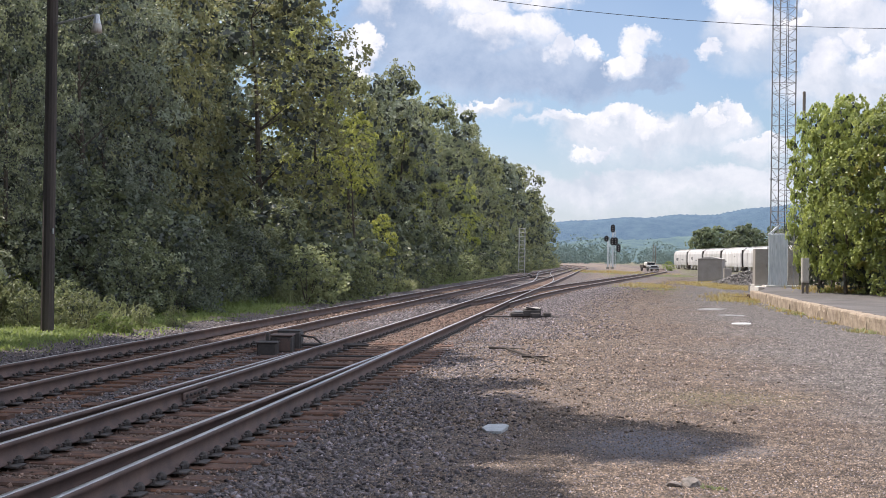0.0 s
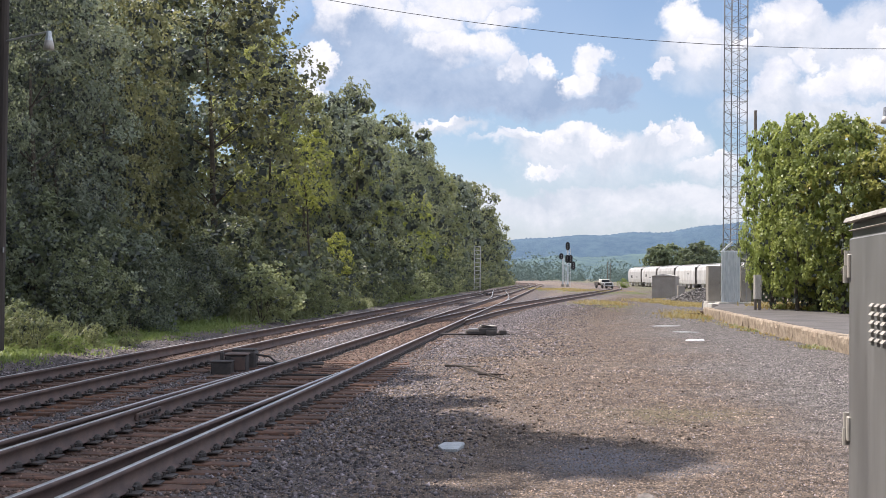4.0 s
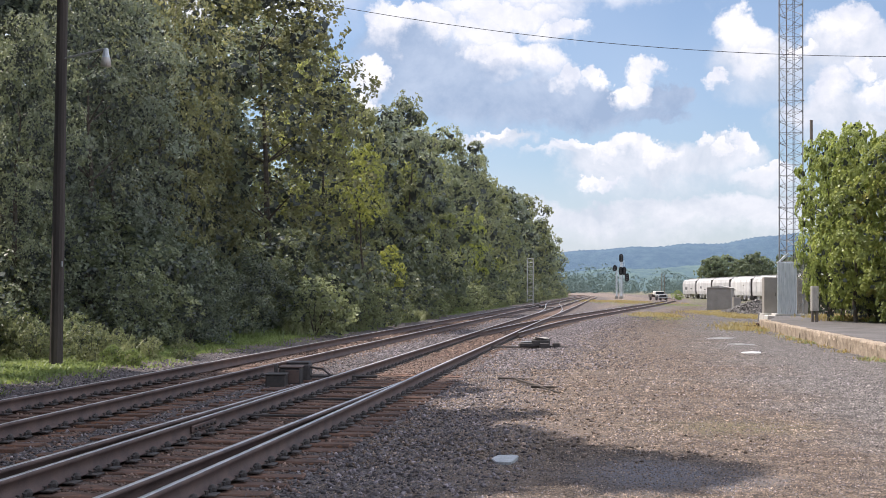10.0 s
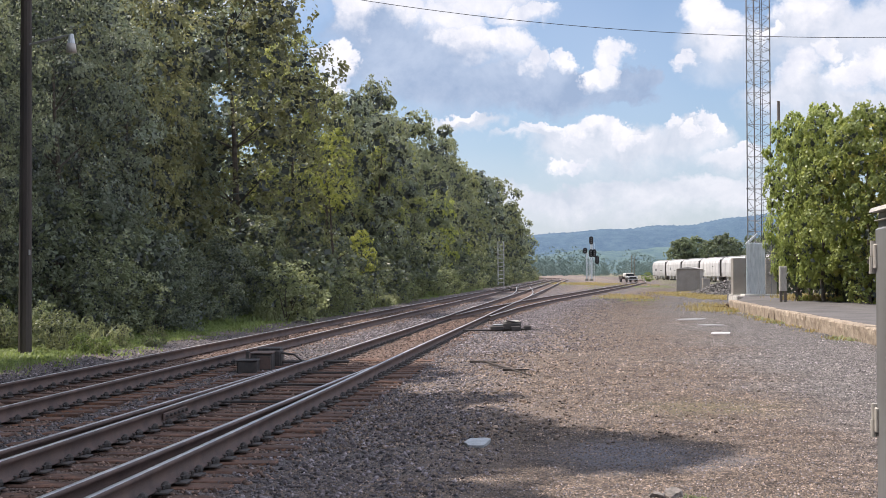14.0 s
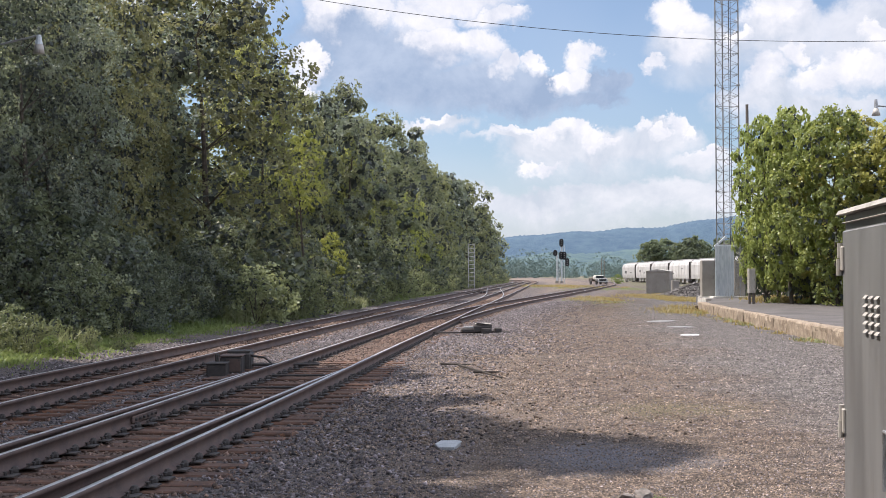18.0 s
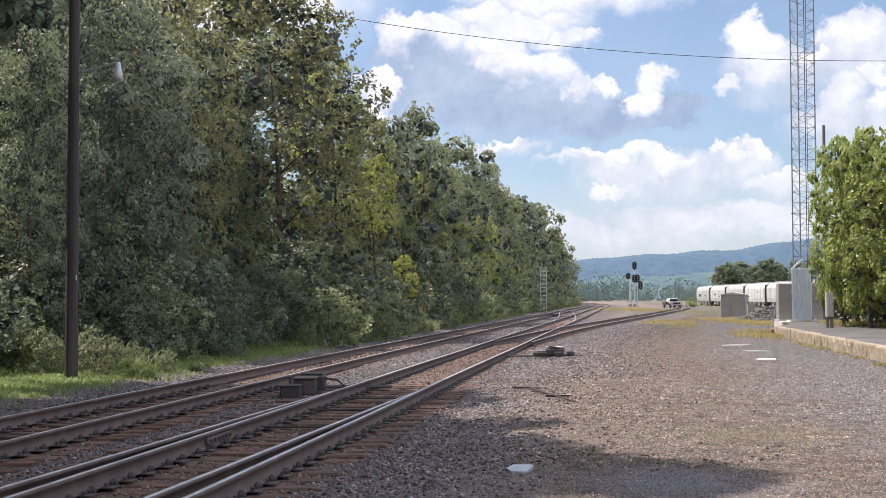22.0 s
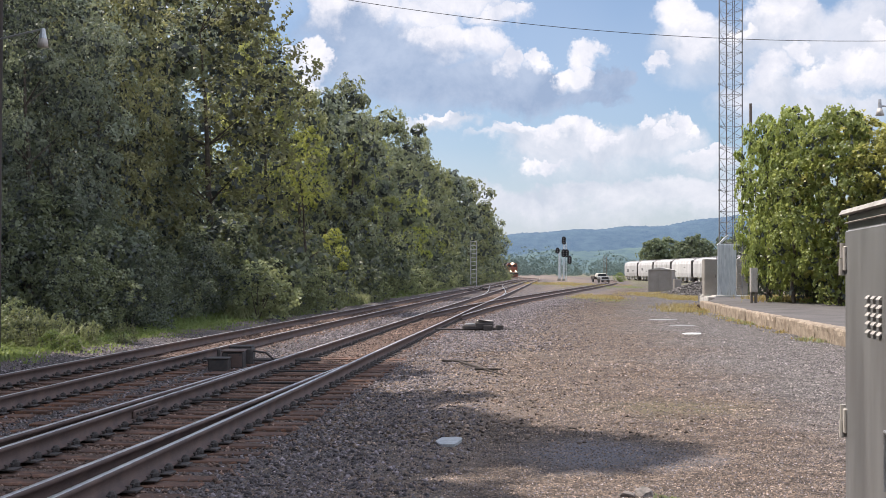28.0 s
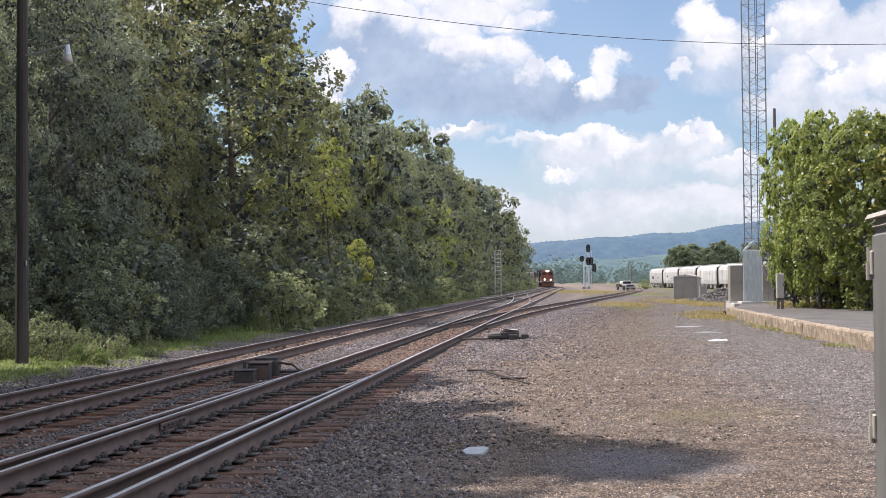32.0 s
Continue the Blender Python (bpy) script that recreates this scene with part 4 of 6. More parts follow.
# undergrowth along the foot of the wood
y = 22.0
while y < 300:
    edge = (2.3 if y < 62 else 3.0) if y > 44 else 4.4 if y > 32 else 7.4
    for k in range(2):
        s = rnd.uniform(0.7, 1.25) * (1 + k * 0.5)
        x = float(track_a(y)) - edge - 0.5 - 2.1 * k - rnd.uniform(0, 0.8)
        # lit shrubs are pale weeds whose leaf colour also holds the sunlight
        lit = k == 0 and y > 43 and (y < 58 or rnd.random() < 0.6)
        ob = thing("shrub", pose(x, y + rnd.uniform(-0.6, 0.6), float(ground_z(x, y)) - 0.05, 0, 0, rnd.uniform(0, 360)), "weedy shrub at the foot of the wood with sunlight in its pale green" if lit else "dark leafy shrub at the foot of the wood", "shrub", "shrubs along the verge")
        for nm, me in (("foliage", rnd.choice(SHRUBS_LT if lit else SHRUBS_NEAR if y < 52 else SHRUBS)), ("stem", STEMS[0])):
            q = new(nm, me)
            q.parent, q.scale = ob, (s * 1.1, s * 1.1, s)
    y += 2.0 if y < 80 else 4.0


def grass_patch(name, spots, mat, label, blade=0.22, per=26, seed=1, spread=0.22):
    rng = np.random.default_rng(seed)
    c = np.repeat(np.array(spots), per, 0)
    n = len(c)
    c[:, :2] += rng.normal(size=(n, 2)) * spread
    c[:, 2] = ground_z(c[:, 0], c[:, 1]) - 0.01
    h = blade * rng.uniform(0.45, 1.3, n)
    a = rng.uniform(0, 6.28, n)
    lean = rng.uniform(0.3, 1.4, n)
    w = 0.012 + 0.008 * rng.uniform(0, 1, n)
    side = np.stack((-np.sin(a), np.cos(a), 0 * a), 1) * w[:, None]
    mid = c + np.stack((np.cos(a) * lean * h * 0.35, np.sin(a) * lean * h * 0.35, h * 0.6), 1)
    tip = c + np.stack((np.cos(a) * lean * h, np.sin(a) * lean * h, h), 1)
    v = np.stack((c - side, c + side, mid + side * 0.8, tip, mid - side * 0.8), 1).reshape(-1, 3)
    i = np.arange(n)[:, None] * 5
    f = np.concatenate((i + np.array((0, 1, 2)), i + np.array((0, 2, 4)), i + np.array((4, 2, 3))), 0).reshape(3, n, 3).transpose(1, 0, 2).reshape(-1, 3)
    return tagged(new(name, mesh_np(name, v, f, mat)), label, "grass", kind="stuff")


def along_verge(a, b, n, lo, hi, seed):
    r = random.Random(seed)
    out = []
    for _ in range(n):
        yy = r.uniform(a, b)
        out.append((float(track_a(yy)) - r.uniform(lo, hi), yy, 0))
    return out


grass_patch("verge_grass", along_verge(14, 60, 1700, 3.2, 5.4, 3) + along_verge(23, 33, 700, 4.8, 8.2, 14) + along_verge(14, 60, 120, 2.4, 3.4, 13) + along_verge(55, 130, 450, 2.9, 4.6, 4), L_GRASS, "short green grass along the verge", 0.085, 20)
grass_patch("tall_weeds", along_verge(40, 110, 260, 3.9, 5.4, 6), L_GRASS, "tall weeds at the edge of the wood", 0.30, 22, 5, 0.4)
rr = random.Random(8)
dry = []
for x0, y0, sx, sy, n in ((9.8, 86, 0.8, 4, 26), (16.4, 101, 1.3, 3, 60), (15.2, 92, 0.6, 4, 40), (10.8, 59, 0.5, 2.2, 22), (15.6, 85, 0.8, 3, 50), (12.6, 64, 0.4, 2, 14), (17.5, 188, 2.5, 12, 60), (14.5, 200, 2.5, 12, 60)):
    dry += [(rr.gauss(x0, sx), rr.gauss(y0, sy), 0) for _ in range(n)]
grass_patch("dry_grass", dry, L_DRY, "dry yellow and rusty weeds by the pile", 0.19, 44, 7, 0.45)
kerbside = [(float(line(((30, 9.3), (61, 11.6)))(yy)) - rr.uniform(-0.03, 0.25), yy, 0) for yy in [rr.choice((rr.uniform(31, 60), rr.gauss(33, 1.0), rr.gauss(46, 2.5))) for _ in range(36)]]
grass_patch("kerb_weeds", kerbside[::2], L_WEED, "green weeds growing along the kerb", 0.11, 22, 17, 0.18)
grass_patch("kerb_straw", kerbside[1::2], L_DRY, "dry straw and weeds along the kerb foot", 0.10, 30, 18, 0.22)
sparse = [(rr.gauss(19.8, 1.5), rr.gauss(152, 8), 0) for _ in range(60)] + [(rr.gauss(15, 3), rr.gauss(190, 22), 0) for _ in range(160)] + [(rr.gauss(9.6, 1.0), rr.gauss(84, 6), 0) for _ in range(30)]
grass_patch("sparse_grass", sparse, L_GRASS, "sparse low green grass in the gravel", 0.07, 22, 9, 0.5)

# the leafy clump behind the platform
BUSH_LABEL = "leafy green tree with compound leaves behind the platform"
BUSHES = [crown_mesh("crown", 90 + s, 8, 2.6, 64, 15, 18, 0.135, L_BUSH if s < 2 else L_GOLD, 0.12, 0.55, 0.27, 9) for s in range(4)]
for x, y, h, w in ((14.5, 58.5, 9.0, 0.5), (15.3, 56.5, 9.1, 0.68), (16.2, 53.0, 8.6, 0.8), (17.9, 55.0, 9.5, 1.0), (18.2, 50.5, 8.7, 1.0), (20.4, 54.5, 8.6, 1.1), (22.5, 52.5, 8.8, 1.1), (17.2, 61.5, 7.6, 1.0), (20.5, 47.8, 6.4, 0.9), (15.7, 60.5, 8.5, 0.65)):
    tree(x, y, h * (1.05 if x < 17.5 else 0.94), BUSHES[(int(x * 10) % 2) + (2 if x > 17.5 else 0)], 8, BUSH_LABEL, group="trees behind the platform", spin=rnd.uniform(0, 360), wide=w, lift=0.45)

grass_patch("platform_grass", [(rr.gauss(17.0, 0.9), rr.uniform(58, 66), 0) for _ in range(260)], L_DRY, "yellow green grass under the trees", 0.22, 22, 19, 0.3).location.z = 0.45
# low dark growth added at the foot of the clump as backing for its deep shade
for x, y, s in ((16.4, 57.2, 1.1), (17.3, 56.2, 1.2), (18.3, 55.4, 1.3), (19.4, 54.6, 1.4), (20.6, 53.4, 1.4), (21.8, 52.6, 1.4), (17.6, 60.0, 1.5), (19.2, 59.0, 1.7), (20.8, 58.4, 1.7), (22.4, 57.0, 1.7), (16.7, 73.6, 1.5), (17.6, 74.2, 1.7), (18.5, 73.2, 1.6), (19.4, 72.0, 1.6), (21.0, 60.5, 1.6)):
    ob = thing("shrub", pose(x, y, 0.40, 0, 0, rnd.uniform(0, 360)), "dense dark shrub under the trees by the platform", "shrub", "shrubs behind the platform")
    for nm, me in (("foliage", rnd.choice(SHRUBS)), ("stem", STEMS[0])):
        q = new(nm, me)
        q.parent, q.scale = ob, (s * 0.8, s * 0.8, s)
# arching weeds and fresh growth round the pole
for x, y, s in ((-13.2, 32.0, 0.7), (-9.3, 27.75, 0.26), (-8.85, 27.95, 0.22), (31.0, 240, 1.0), (-9.2, 49.5, 0.7), (-8.9, 52.5, 0.7)):
    ob = thing("weed_clump", pose(x, y, float(ground_z(x, y)) - 0.03, 0, 0, rnd.uniform(0, 360)), "bright green weed clump in the verge", "weeds", "weed clumps along the verge")
    for nm, me in (("foliage", FRESH), ("stem", STEMS[0])):
        q = new(nm, me)
        q.parent, q.scale = ob, (s, s, s)
for i, (x, y, s) in enumerate(((-9.95, 28.4, 0.95), (-9.55, 28.9, 0.8), (-10.3, 29.2, 0.9), (-11.5, 28.9, 0.95), (-12.1, 29.8, 1.1), (-12.8, 30.6, 1.2), (-11.0, 30.2, 1.1), (-9.0, 29.8, 0.6), (-8.5, 30.9, 0.55), (-8.9, 28.3, 0.4))):
    ob = thing("weed_clump", pose(x, y, float(ground_z(x, y)) - 0.04, 0, 0, 70 * i), "feathery pale green weed clump beside the wooden pole", "weeds", "weed clumps along the verge")
    for nm, me in (("foliage", FEATHER[i % 2]), ("stem", STEMS[0])):
        q = new(nm, me)
        q.parent, q.scale = ob, ((s * 1.05, s * 1.05, s) if nm == "foliage" else (s * 0.5, s * 0.5, s * 0.6))
reeds = []
for x0, y0, sx, sy, n in ((-9.75, 28.5, 0.22, 0.25, 2), (-12.2, 31.0, 0.7, 0.5, 4), (-9.2, 30.6, 0.5, 0.8, 3), (-8.3, 47.6, 0.5, 1.0, 26), (-8.0, 50.6, 0.5, 1.2, 34), (-7.7, 53.8, 0.5, 1.2, 26), (-6.9, 63.0, 0.5, 2.0, 22), (-6.0, 72.0, 0.5, 2.5, 24)):
    reeds += [(rr.gauss(x0, sx), rr.gauss(y0, sy), 0) for _ in range(n)]
grass_patch("arching_weeds", reeds, L_WEED, "tall pale arching weeds at the edge of the wood", 0.55, 30, 41, 0.2)
# distance: trees beyond the freight cars, then valley woods and ridge with haze in their colours
FAR = [crown_mesh("crown", 110 + s, 12, 5.2, 40, 11, 8, 0.55, L_FAR, 0.02, 0.5, 0.38, 12) for s in range(3)]
for i in range(22):
    x = 60 + i * 3.1 + rnd.uniform(-1, 1)
    tree(x, 385 + rnd.uniform(-15, 15), 13.6 * rnd.uniform(0.88, 1.04) if 1 < i else 12.6, FAR[i % 3], 12, "rounded dark green tree beyond the freight cars", group="trees beyond the yard", spin=rnd.uniform(0, 360), wide=1.1)
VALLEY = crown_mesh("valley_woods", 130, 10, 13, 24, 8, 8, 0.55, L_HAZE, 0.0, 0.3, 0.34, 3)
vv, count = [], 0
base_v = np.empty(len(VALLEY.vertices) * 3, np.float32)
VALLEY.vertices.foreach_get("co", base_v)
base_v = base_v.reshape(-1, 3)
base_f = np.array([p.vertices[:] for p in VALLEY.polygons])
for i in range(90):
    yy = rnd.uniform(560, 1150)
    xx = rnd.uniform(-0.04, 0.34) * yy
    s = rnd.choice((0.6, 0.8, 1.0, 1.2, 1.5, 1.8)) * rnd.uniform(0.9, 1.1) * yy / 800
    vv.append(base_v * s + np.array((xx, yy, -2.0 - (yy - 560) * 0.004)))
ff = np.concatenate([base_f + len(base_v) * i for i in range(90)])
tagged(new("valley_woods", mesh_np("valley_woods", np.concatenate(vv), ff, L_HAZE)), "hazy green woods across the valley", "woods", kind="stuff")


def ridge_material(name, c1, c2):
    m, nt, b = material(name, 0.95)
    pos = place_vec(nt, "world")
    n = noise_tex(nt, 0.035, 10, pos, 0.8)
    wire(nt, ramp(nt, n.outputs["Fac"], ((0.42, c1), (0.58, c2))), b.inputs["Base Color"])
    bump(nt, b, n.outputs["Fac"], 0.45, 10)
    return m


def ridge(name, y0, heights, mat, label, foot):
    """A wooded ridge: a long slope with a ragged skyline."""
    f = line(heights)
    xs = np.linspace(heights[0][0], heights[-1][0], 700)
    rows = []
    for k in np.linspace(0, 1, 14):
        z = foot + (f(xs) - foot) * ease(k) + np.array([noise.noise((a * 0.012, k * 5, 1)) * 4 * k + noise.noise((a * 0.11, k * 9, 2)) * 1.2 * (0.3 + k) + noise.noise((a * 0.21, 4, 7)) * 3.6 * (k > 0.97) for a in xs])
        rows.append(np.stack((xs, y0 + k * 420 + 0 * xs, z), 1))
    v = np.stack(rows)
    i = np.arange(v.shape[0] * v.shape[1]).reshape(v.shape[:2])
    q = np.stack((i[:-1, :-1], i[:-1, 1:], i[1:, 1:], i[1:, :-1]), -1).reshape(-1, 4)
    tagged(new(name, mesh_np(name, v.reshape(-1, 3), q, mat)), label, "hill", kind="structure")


# both ridges carry the blue of the haze in their base colour
ridge("far_ridge", 2400, ((-900, 70), (90, 84), (215, 97), (340, 102), (470, 112), (590, 128), (760, 150), (1500, 135)), ridge_material("haze_blue_ridge", (0.048, 0.092, 0.150), (0.070, 0.122, 0.172)), "long wooded ridge tinted with blue haze under the sky", -20)
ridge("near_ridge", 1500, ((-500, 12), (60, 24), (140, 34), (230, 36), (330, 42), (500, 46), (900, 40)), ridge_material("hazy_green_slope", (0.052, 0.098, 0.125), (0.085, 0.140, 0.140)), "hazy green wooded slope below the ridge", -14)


# ---- platform ----
KERB = line(((0, 8.2), (18, 8.75), (30.7, 9.5), (38.2, 9.98), (47.3, 10.6), (60, 11.7), (80, 13.4)))
platform = thing("platform", pose(0, 0, 0), "low asphalt platform with a crumbling tan kerb", "platform", kind="structure")
ys = np.linspace(16, 60, 45)
bm = BM()
edge = [bm.verts.new((float(KERB(y)) + 0.32, y, 0.435)) for y in ys] + [bm.verts.new((13.6, 66, 0.43)), bm.verts.new((15, 78, 0.43)), bm.verts.new((40, 84, 0.4)), bm.verts.new((40, 16, 0.44))]
low = [bm.verts.new((v.co.x, v.co.y, -0.1)) for v in edge]
bm.faces.new(edge)
for i in range(len(edge)):
    j = (i + 1) % len(edge)
    bm.faces.new((edge[i], low[i], low[j], edge[j]))
bmesh.ops.recalc_face_normals(bm, faces=bm.faces)
part("paving", bm, M_PAVE, platform, "grey worn asphalt top")
kr = random.Random(4)


def kerb_mesh(ln, w, h, seed):
    """A worn stone: rounded section lofted along its length, chipped along the top edge."""
    n = max(8, int(ln / 0.14))
    sec = [(-0.5, -0.5), (-0.5, -0.15), (-0.5, 0.2), (-0.49, 0.42), (-0.43, 0.49), (-0.2, 0.5), (0.2, 0.5), (0.5, 0.48), (0.5, -0.5)]
    bm, rings = BM(), []
    for i in range(n + 1):
        t = i / n
        end = 0.02 if i in (0, n) else 0.0
        ring = []
        for a, b in sec:
            q = Vector((a * (w - end), (t - 0.5) * (ln - 0.025), b * (h - end)))
            k = noise.noise(Vector((a * 2.0, q.y * 3.0 + seed * 7.3, b * 2.5))) * 0.028 + noise.noise(Vector((a * 5, q.y * 9.0 + seed * 3.1, b * 6))) * 0.014
            chip = max(0.0, noise.noise(Vector((seed * 2.7, q.y * 2.2, 5))) - 0.22) * 0.22 if b > 0.4 and a < -0.3 else 0.0
            q.x += k + chip * 0.7
            q.z += k * 0.5 - chip
            ring.append(bm.verts.new(q))
        rings.append(ring)
    m = len(sec)
    for p, q in zip(rings, rings[1:]):
        for j in range(m):
            bm.faces.new((p[j], p[(j + 1) % m], q[(j + 1) % m], q[j]))
    bm.faces.new(rings[0])
    bm.faces.new(rings[-1][::-1])
    bmesh.ops.recalc_face_normals(bm, faces=bm.faces)
    return bm


y, i = 16.0, 0
while y < 59.5:
    ln = kr.choice((1.5, 2.2, 2.9))
    ob = part("kerb_block", kerb_mesh(ln, 0.34 if y > 34.6 else 0.46, 0.54, i), M_KERB, platform)
    x0 = float(KERB(y + ln / 2))
    turn = -math.degrees(math.atan(float(KERB(y + 1) - KERB(y))))
    ob.matrix_basis = pose(x0 + 0.16 + kr.uniform(-0.012, 0.012), y + ln / 2, 0.17 + kr.uniform(-0.012, 0.008), 0, kr.uniform(-1.0, 1.0), turn + kr.uniform(-0.3, 0.3))
    y, i = y + ln, i + 1

# ---- lattice mast with its cabinets ----
MX, MY = 15.44, 71.0


def lattice_mast():
    ob = thing("lattice_mast", pose(MX, MY, 0.45), "tall galvanised lattice radio mast on the platform", "radio mast")
    legs = [(-0.66, -0.38), (0.66, -0.38), (0.0, 0.76)]
    part("footing", box(BM(), (0, 0.0, 0.03), (2.0, 2.0, 0.12), 0.02), M_CONCRETE, ob)
    H, n = 42.7, 70
    for x, y in legs:
        bm = rod(BM(), (x, y, 0), (x, y, H), 0.038, 8)
        for k in range(1, 8):
            rod(bm, (x, y, k * 6.1 - 0.03), (x, y, k * 6.1 + 0.03), 0.085, 8)
        part("leg", bm, M_MAST, ob)
    # braces one by one as far up as they are seen, joined above
    upper = BM()
    for k in range(n):
        za, zb = k * 0.61, (k + 1) * 0.61
        for i in range(3):
            p, q = legs[i], legs[(i + 1) % 3]
            if k % 2:
                p, q = q, p
            if k < 32:
                part("diagonal_brace", rod(BM(), (*p, za), (*q, zb), 0.014, 5, caps=False), M_MAST, ob)
                part("cross_brace", rod(BM(), (*p, za), (*q, za), 0.012, 5, caps=False), M_MAST, ob)
            else:
                rod(upper, (*p, za), (*q, zb), 0.014, 5, caps=False)
                rod(upper, (*p, za), (*q, za), 0.012, 5, caps=False)
    tagged(part("upper_bracing", upper, M_MAST, ob), "thin steel braces of the upper mast", kind="stuff")
    bm = rod(BM(), (0.12, -0.36, 2.8), (0.12, -0.36, H), 0.022, 6)
    rod(bm, (0.22, -0.36, 2.8), (0.22, -0.36, H), 0.016, 6)
    part("feed_line", bm, M_WIRE, ob)
    bm = BM()
    box(bm, (-0.5, -0.6, 3.2), (0.9, 0.05, 0.13), 0.01, Euler((0, radians(-42), 0)).to_matrix())
    part("bracket", bm, M_GALV, ob)
    return ob


lattice_mast()


def cabinet(name, x, y, z, w, d, h, mat, label, turn=0.0, roof=0.0, legs=0.0, doors=1, handle=True):
    ob = thing(name, pose(x, y, z, 0, 0, turn), label, "equipment cabinet")
    part("body", box(BM(), (0, 0, legs + h / 2), (w, d, h), 0.012), mat, ob)
    if roof:
        part("roof", box(BM(), (0, 0, legs + h + roof / 2), (w + 0.12, d + 0.12, roof), 0.015), mat, ob)
    part("plinth", box(BM(), (0, 0, 0.04 + legs * 0), (w + 0.16, d + 0.16, 0.1), 0.01), M_CONCRETE, ob) if not legs else None
    for i in range(doors):
        x0 = -w / 2 + w * (i + 0.5) / doors
        dr = part("door", box(BM(), (x0, -d / 2 - 0.012, legs + h / 2), (w / doors - 0.06, 0.024, h - 0.1), 0.006), mat, ob)
        if handle:
            part("handle", rod(BM(), (x0 + w / doors * 0.36, -d / 2 - 0.05, legs + h * 0.5), (x0 + w / doors * 0.36, -d / 2 - 0.05, legs + h * 0.58), 0.015, 6), M_DARKIRON, dr)
    if legs:
        for sx in (-1, 1):
            part("leg", box(BM(), (sx * w * 0.3, 0, legs / 2), (0.12, 0.12, legs), 0.01), M_GREYPOLE, ob)
    return ob


cabinet("climbing_guard", 15.12, 70.2, 0.45, 1.06, 0.09, 3.0, M_GALV, "tall bright galvanised sheet guard at the mast foot", handle=False)
cabinet("relay_cabinet", 14.42, 71.6, 0.45, 0.72, 0.7, 2.15, M_HUT, "tan metal relay cabinet beside the mast")
cabinet("dark_cabinet", 16.15, 71.3, 0.45, 0.62, 0.8, 2.1, M_HUT, "shaded grey green cabinet under the leaves", handle=False)
cabinet("meter_box", 13.42, 56.6, 0.43, 0.32, 0.25, 1.12, M_CASE_LT, "small pale meter box on dark posts", legs=0.5)

# slab under the mast and cabinets
slab = BM()
box(slab, (15.75, 71.2, 0.2), (3.5, 2.4, 0.5), 0.03)
solid("concrete_slab", slab, M_CONCRETE, pose(0, 0, 0), "pale concrete slab under the mast and cabinets", "slab", kind="structure")


def wood_pole(x, y, h, r, mat, label, arm=None):
    ob = thing("utility_pole", pose(x, y, float(ground_z(x, y))), label, "utility pole")
    part("shaft", rod(BM(), (0, 0, -0.4), (0.0, 0, h), r, 12, r * 0.72), mat, ob)
    return ob


pole = wood_pole(-10.45, 27.4, 11.5, 0.15, M_POLE, "dark creosoted wooden pole with a yard lamp")
part("lamp_arm", rod(BM(), (0.1, -0.05, 7.0), (1.02, -0.1, 7.2), 0.025, 8), M_STEEL, pole)
bm = rod(BM(), (1.07, -0.1, 6.80), (1.07, -0.1, 7.0), 0.125, 14, 0.095)
part("lamp_head", bm, M_CASE_LT, pole, "grey white yard lamp head", True)
part("lamp_cap", rod(BM(), (1.07, -0.1, 7.0), (1.07, -0.1, 7.22), 0.09, 12, 0.05), M_GALV, pole)
part("number_tag", box(BM(), (0.13, -0.1, 2.3), (0.03, 0.05, 0.12), 0.003), M_STEEL, pole)
wood_pole(17.72, 75.5, 12.2, 0.125, M_GREYPOLE, "grey weathered wooden pole behind the mast")

# street lamp reaching over from behind the trees
ob = thing("street_lamp", pose(19.0, 46, -0.18), "street lamp with a curved steel arm and bell shade", "street lamp")
part("pole", rod(BM(), (0, 0, -0.3), (0, 0, 7.9), 0.07, 10, 0.05), M_STEEL, ob)
bm, p = BM(), Vector((0, 0, 7.4))
for k in range(1, 9):
    a = radians(90 * k / 8)
    q = Vector((-3.4 * math.sin(a) * (0.5 + 0.5 * k / 8), 0, 7.4 + 0.85 * math.sin(a)))
    rod(bm, p, q, 0.028, 8)
    p = q
part("arm", bm, M_STEEL, ob)
bm = rod(BM(), p - Vector((0, 0, 0.1)), p + Vector((0, 0, 0.24)), 0.08, 12, 0.05)
part("lamp_cap", bm, M_STEEL, ob)
part("shade", rod(BM(), p - Vector((0, 0, 0.36)), p - Vector((0, 0, 0.1)), 0.16, 14, 0.08), M_CASE_LT, ob, "pale bell shade", True)


# overhead cable
def cable(name, a, b, sag, r, label):
    a, b = Vector(a), Vector(b)
    bm, n = BM(), 60
    pts = [a.lerp(b, i / n) - Vector((0, 0, 4 * sag * (i / n) * (1 - i / n))) for i in range(n + 1)]
    for p, q in zip(pts, pts[1:]):
        rod(bm, p, q, r, 6, caps=False)
    solid(name, bm, M_WIRE, pose(0, 0, 0), label, "cable")


cable("overhead_cable", (-22, 45, 16.09), (52, 45, 16.62), 6.05, 0.011, "black overhead cable crossing the yard")

# ---- hut, rubble pile, cabinets by the lot ----
ob = thing("relay_hut", pose(17.9, 110, 0.1, 0, 0, -20), "low grey tan metal relay hut with a shallow roof", "hut")
part("body", box(BM(), (0, 0, 0.95), (2.1, 1.6, 2.0), 0.02), M_HUT, ob)
bm = BM()
prism(bm, ((-1.15, 1.95), (1.15, 1.95), (0, 2.16)), lambda a, b: (a, -0.9, b), lambda a, b: (a, 0.9, b))
part("roof", bm, M_CASE_LT, ob)
part("door", box(BM(), (0.3, -0.82, 0.95), (0.85, 0.04, 1.7), 0.01), M_HUT, ob)

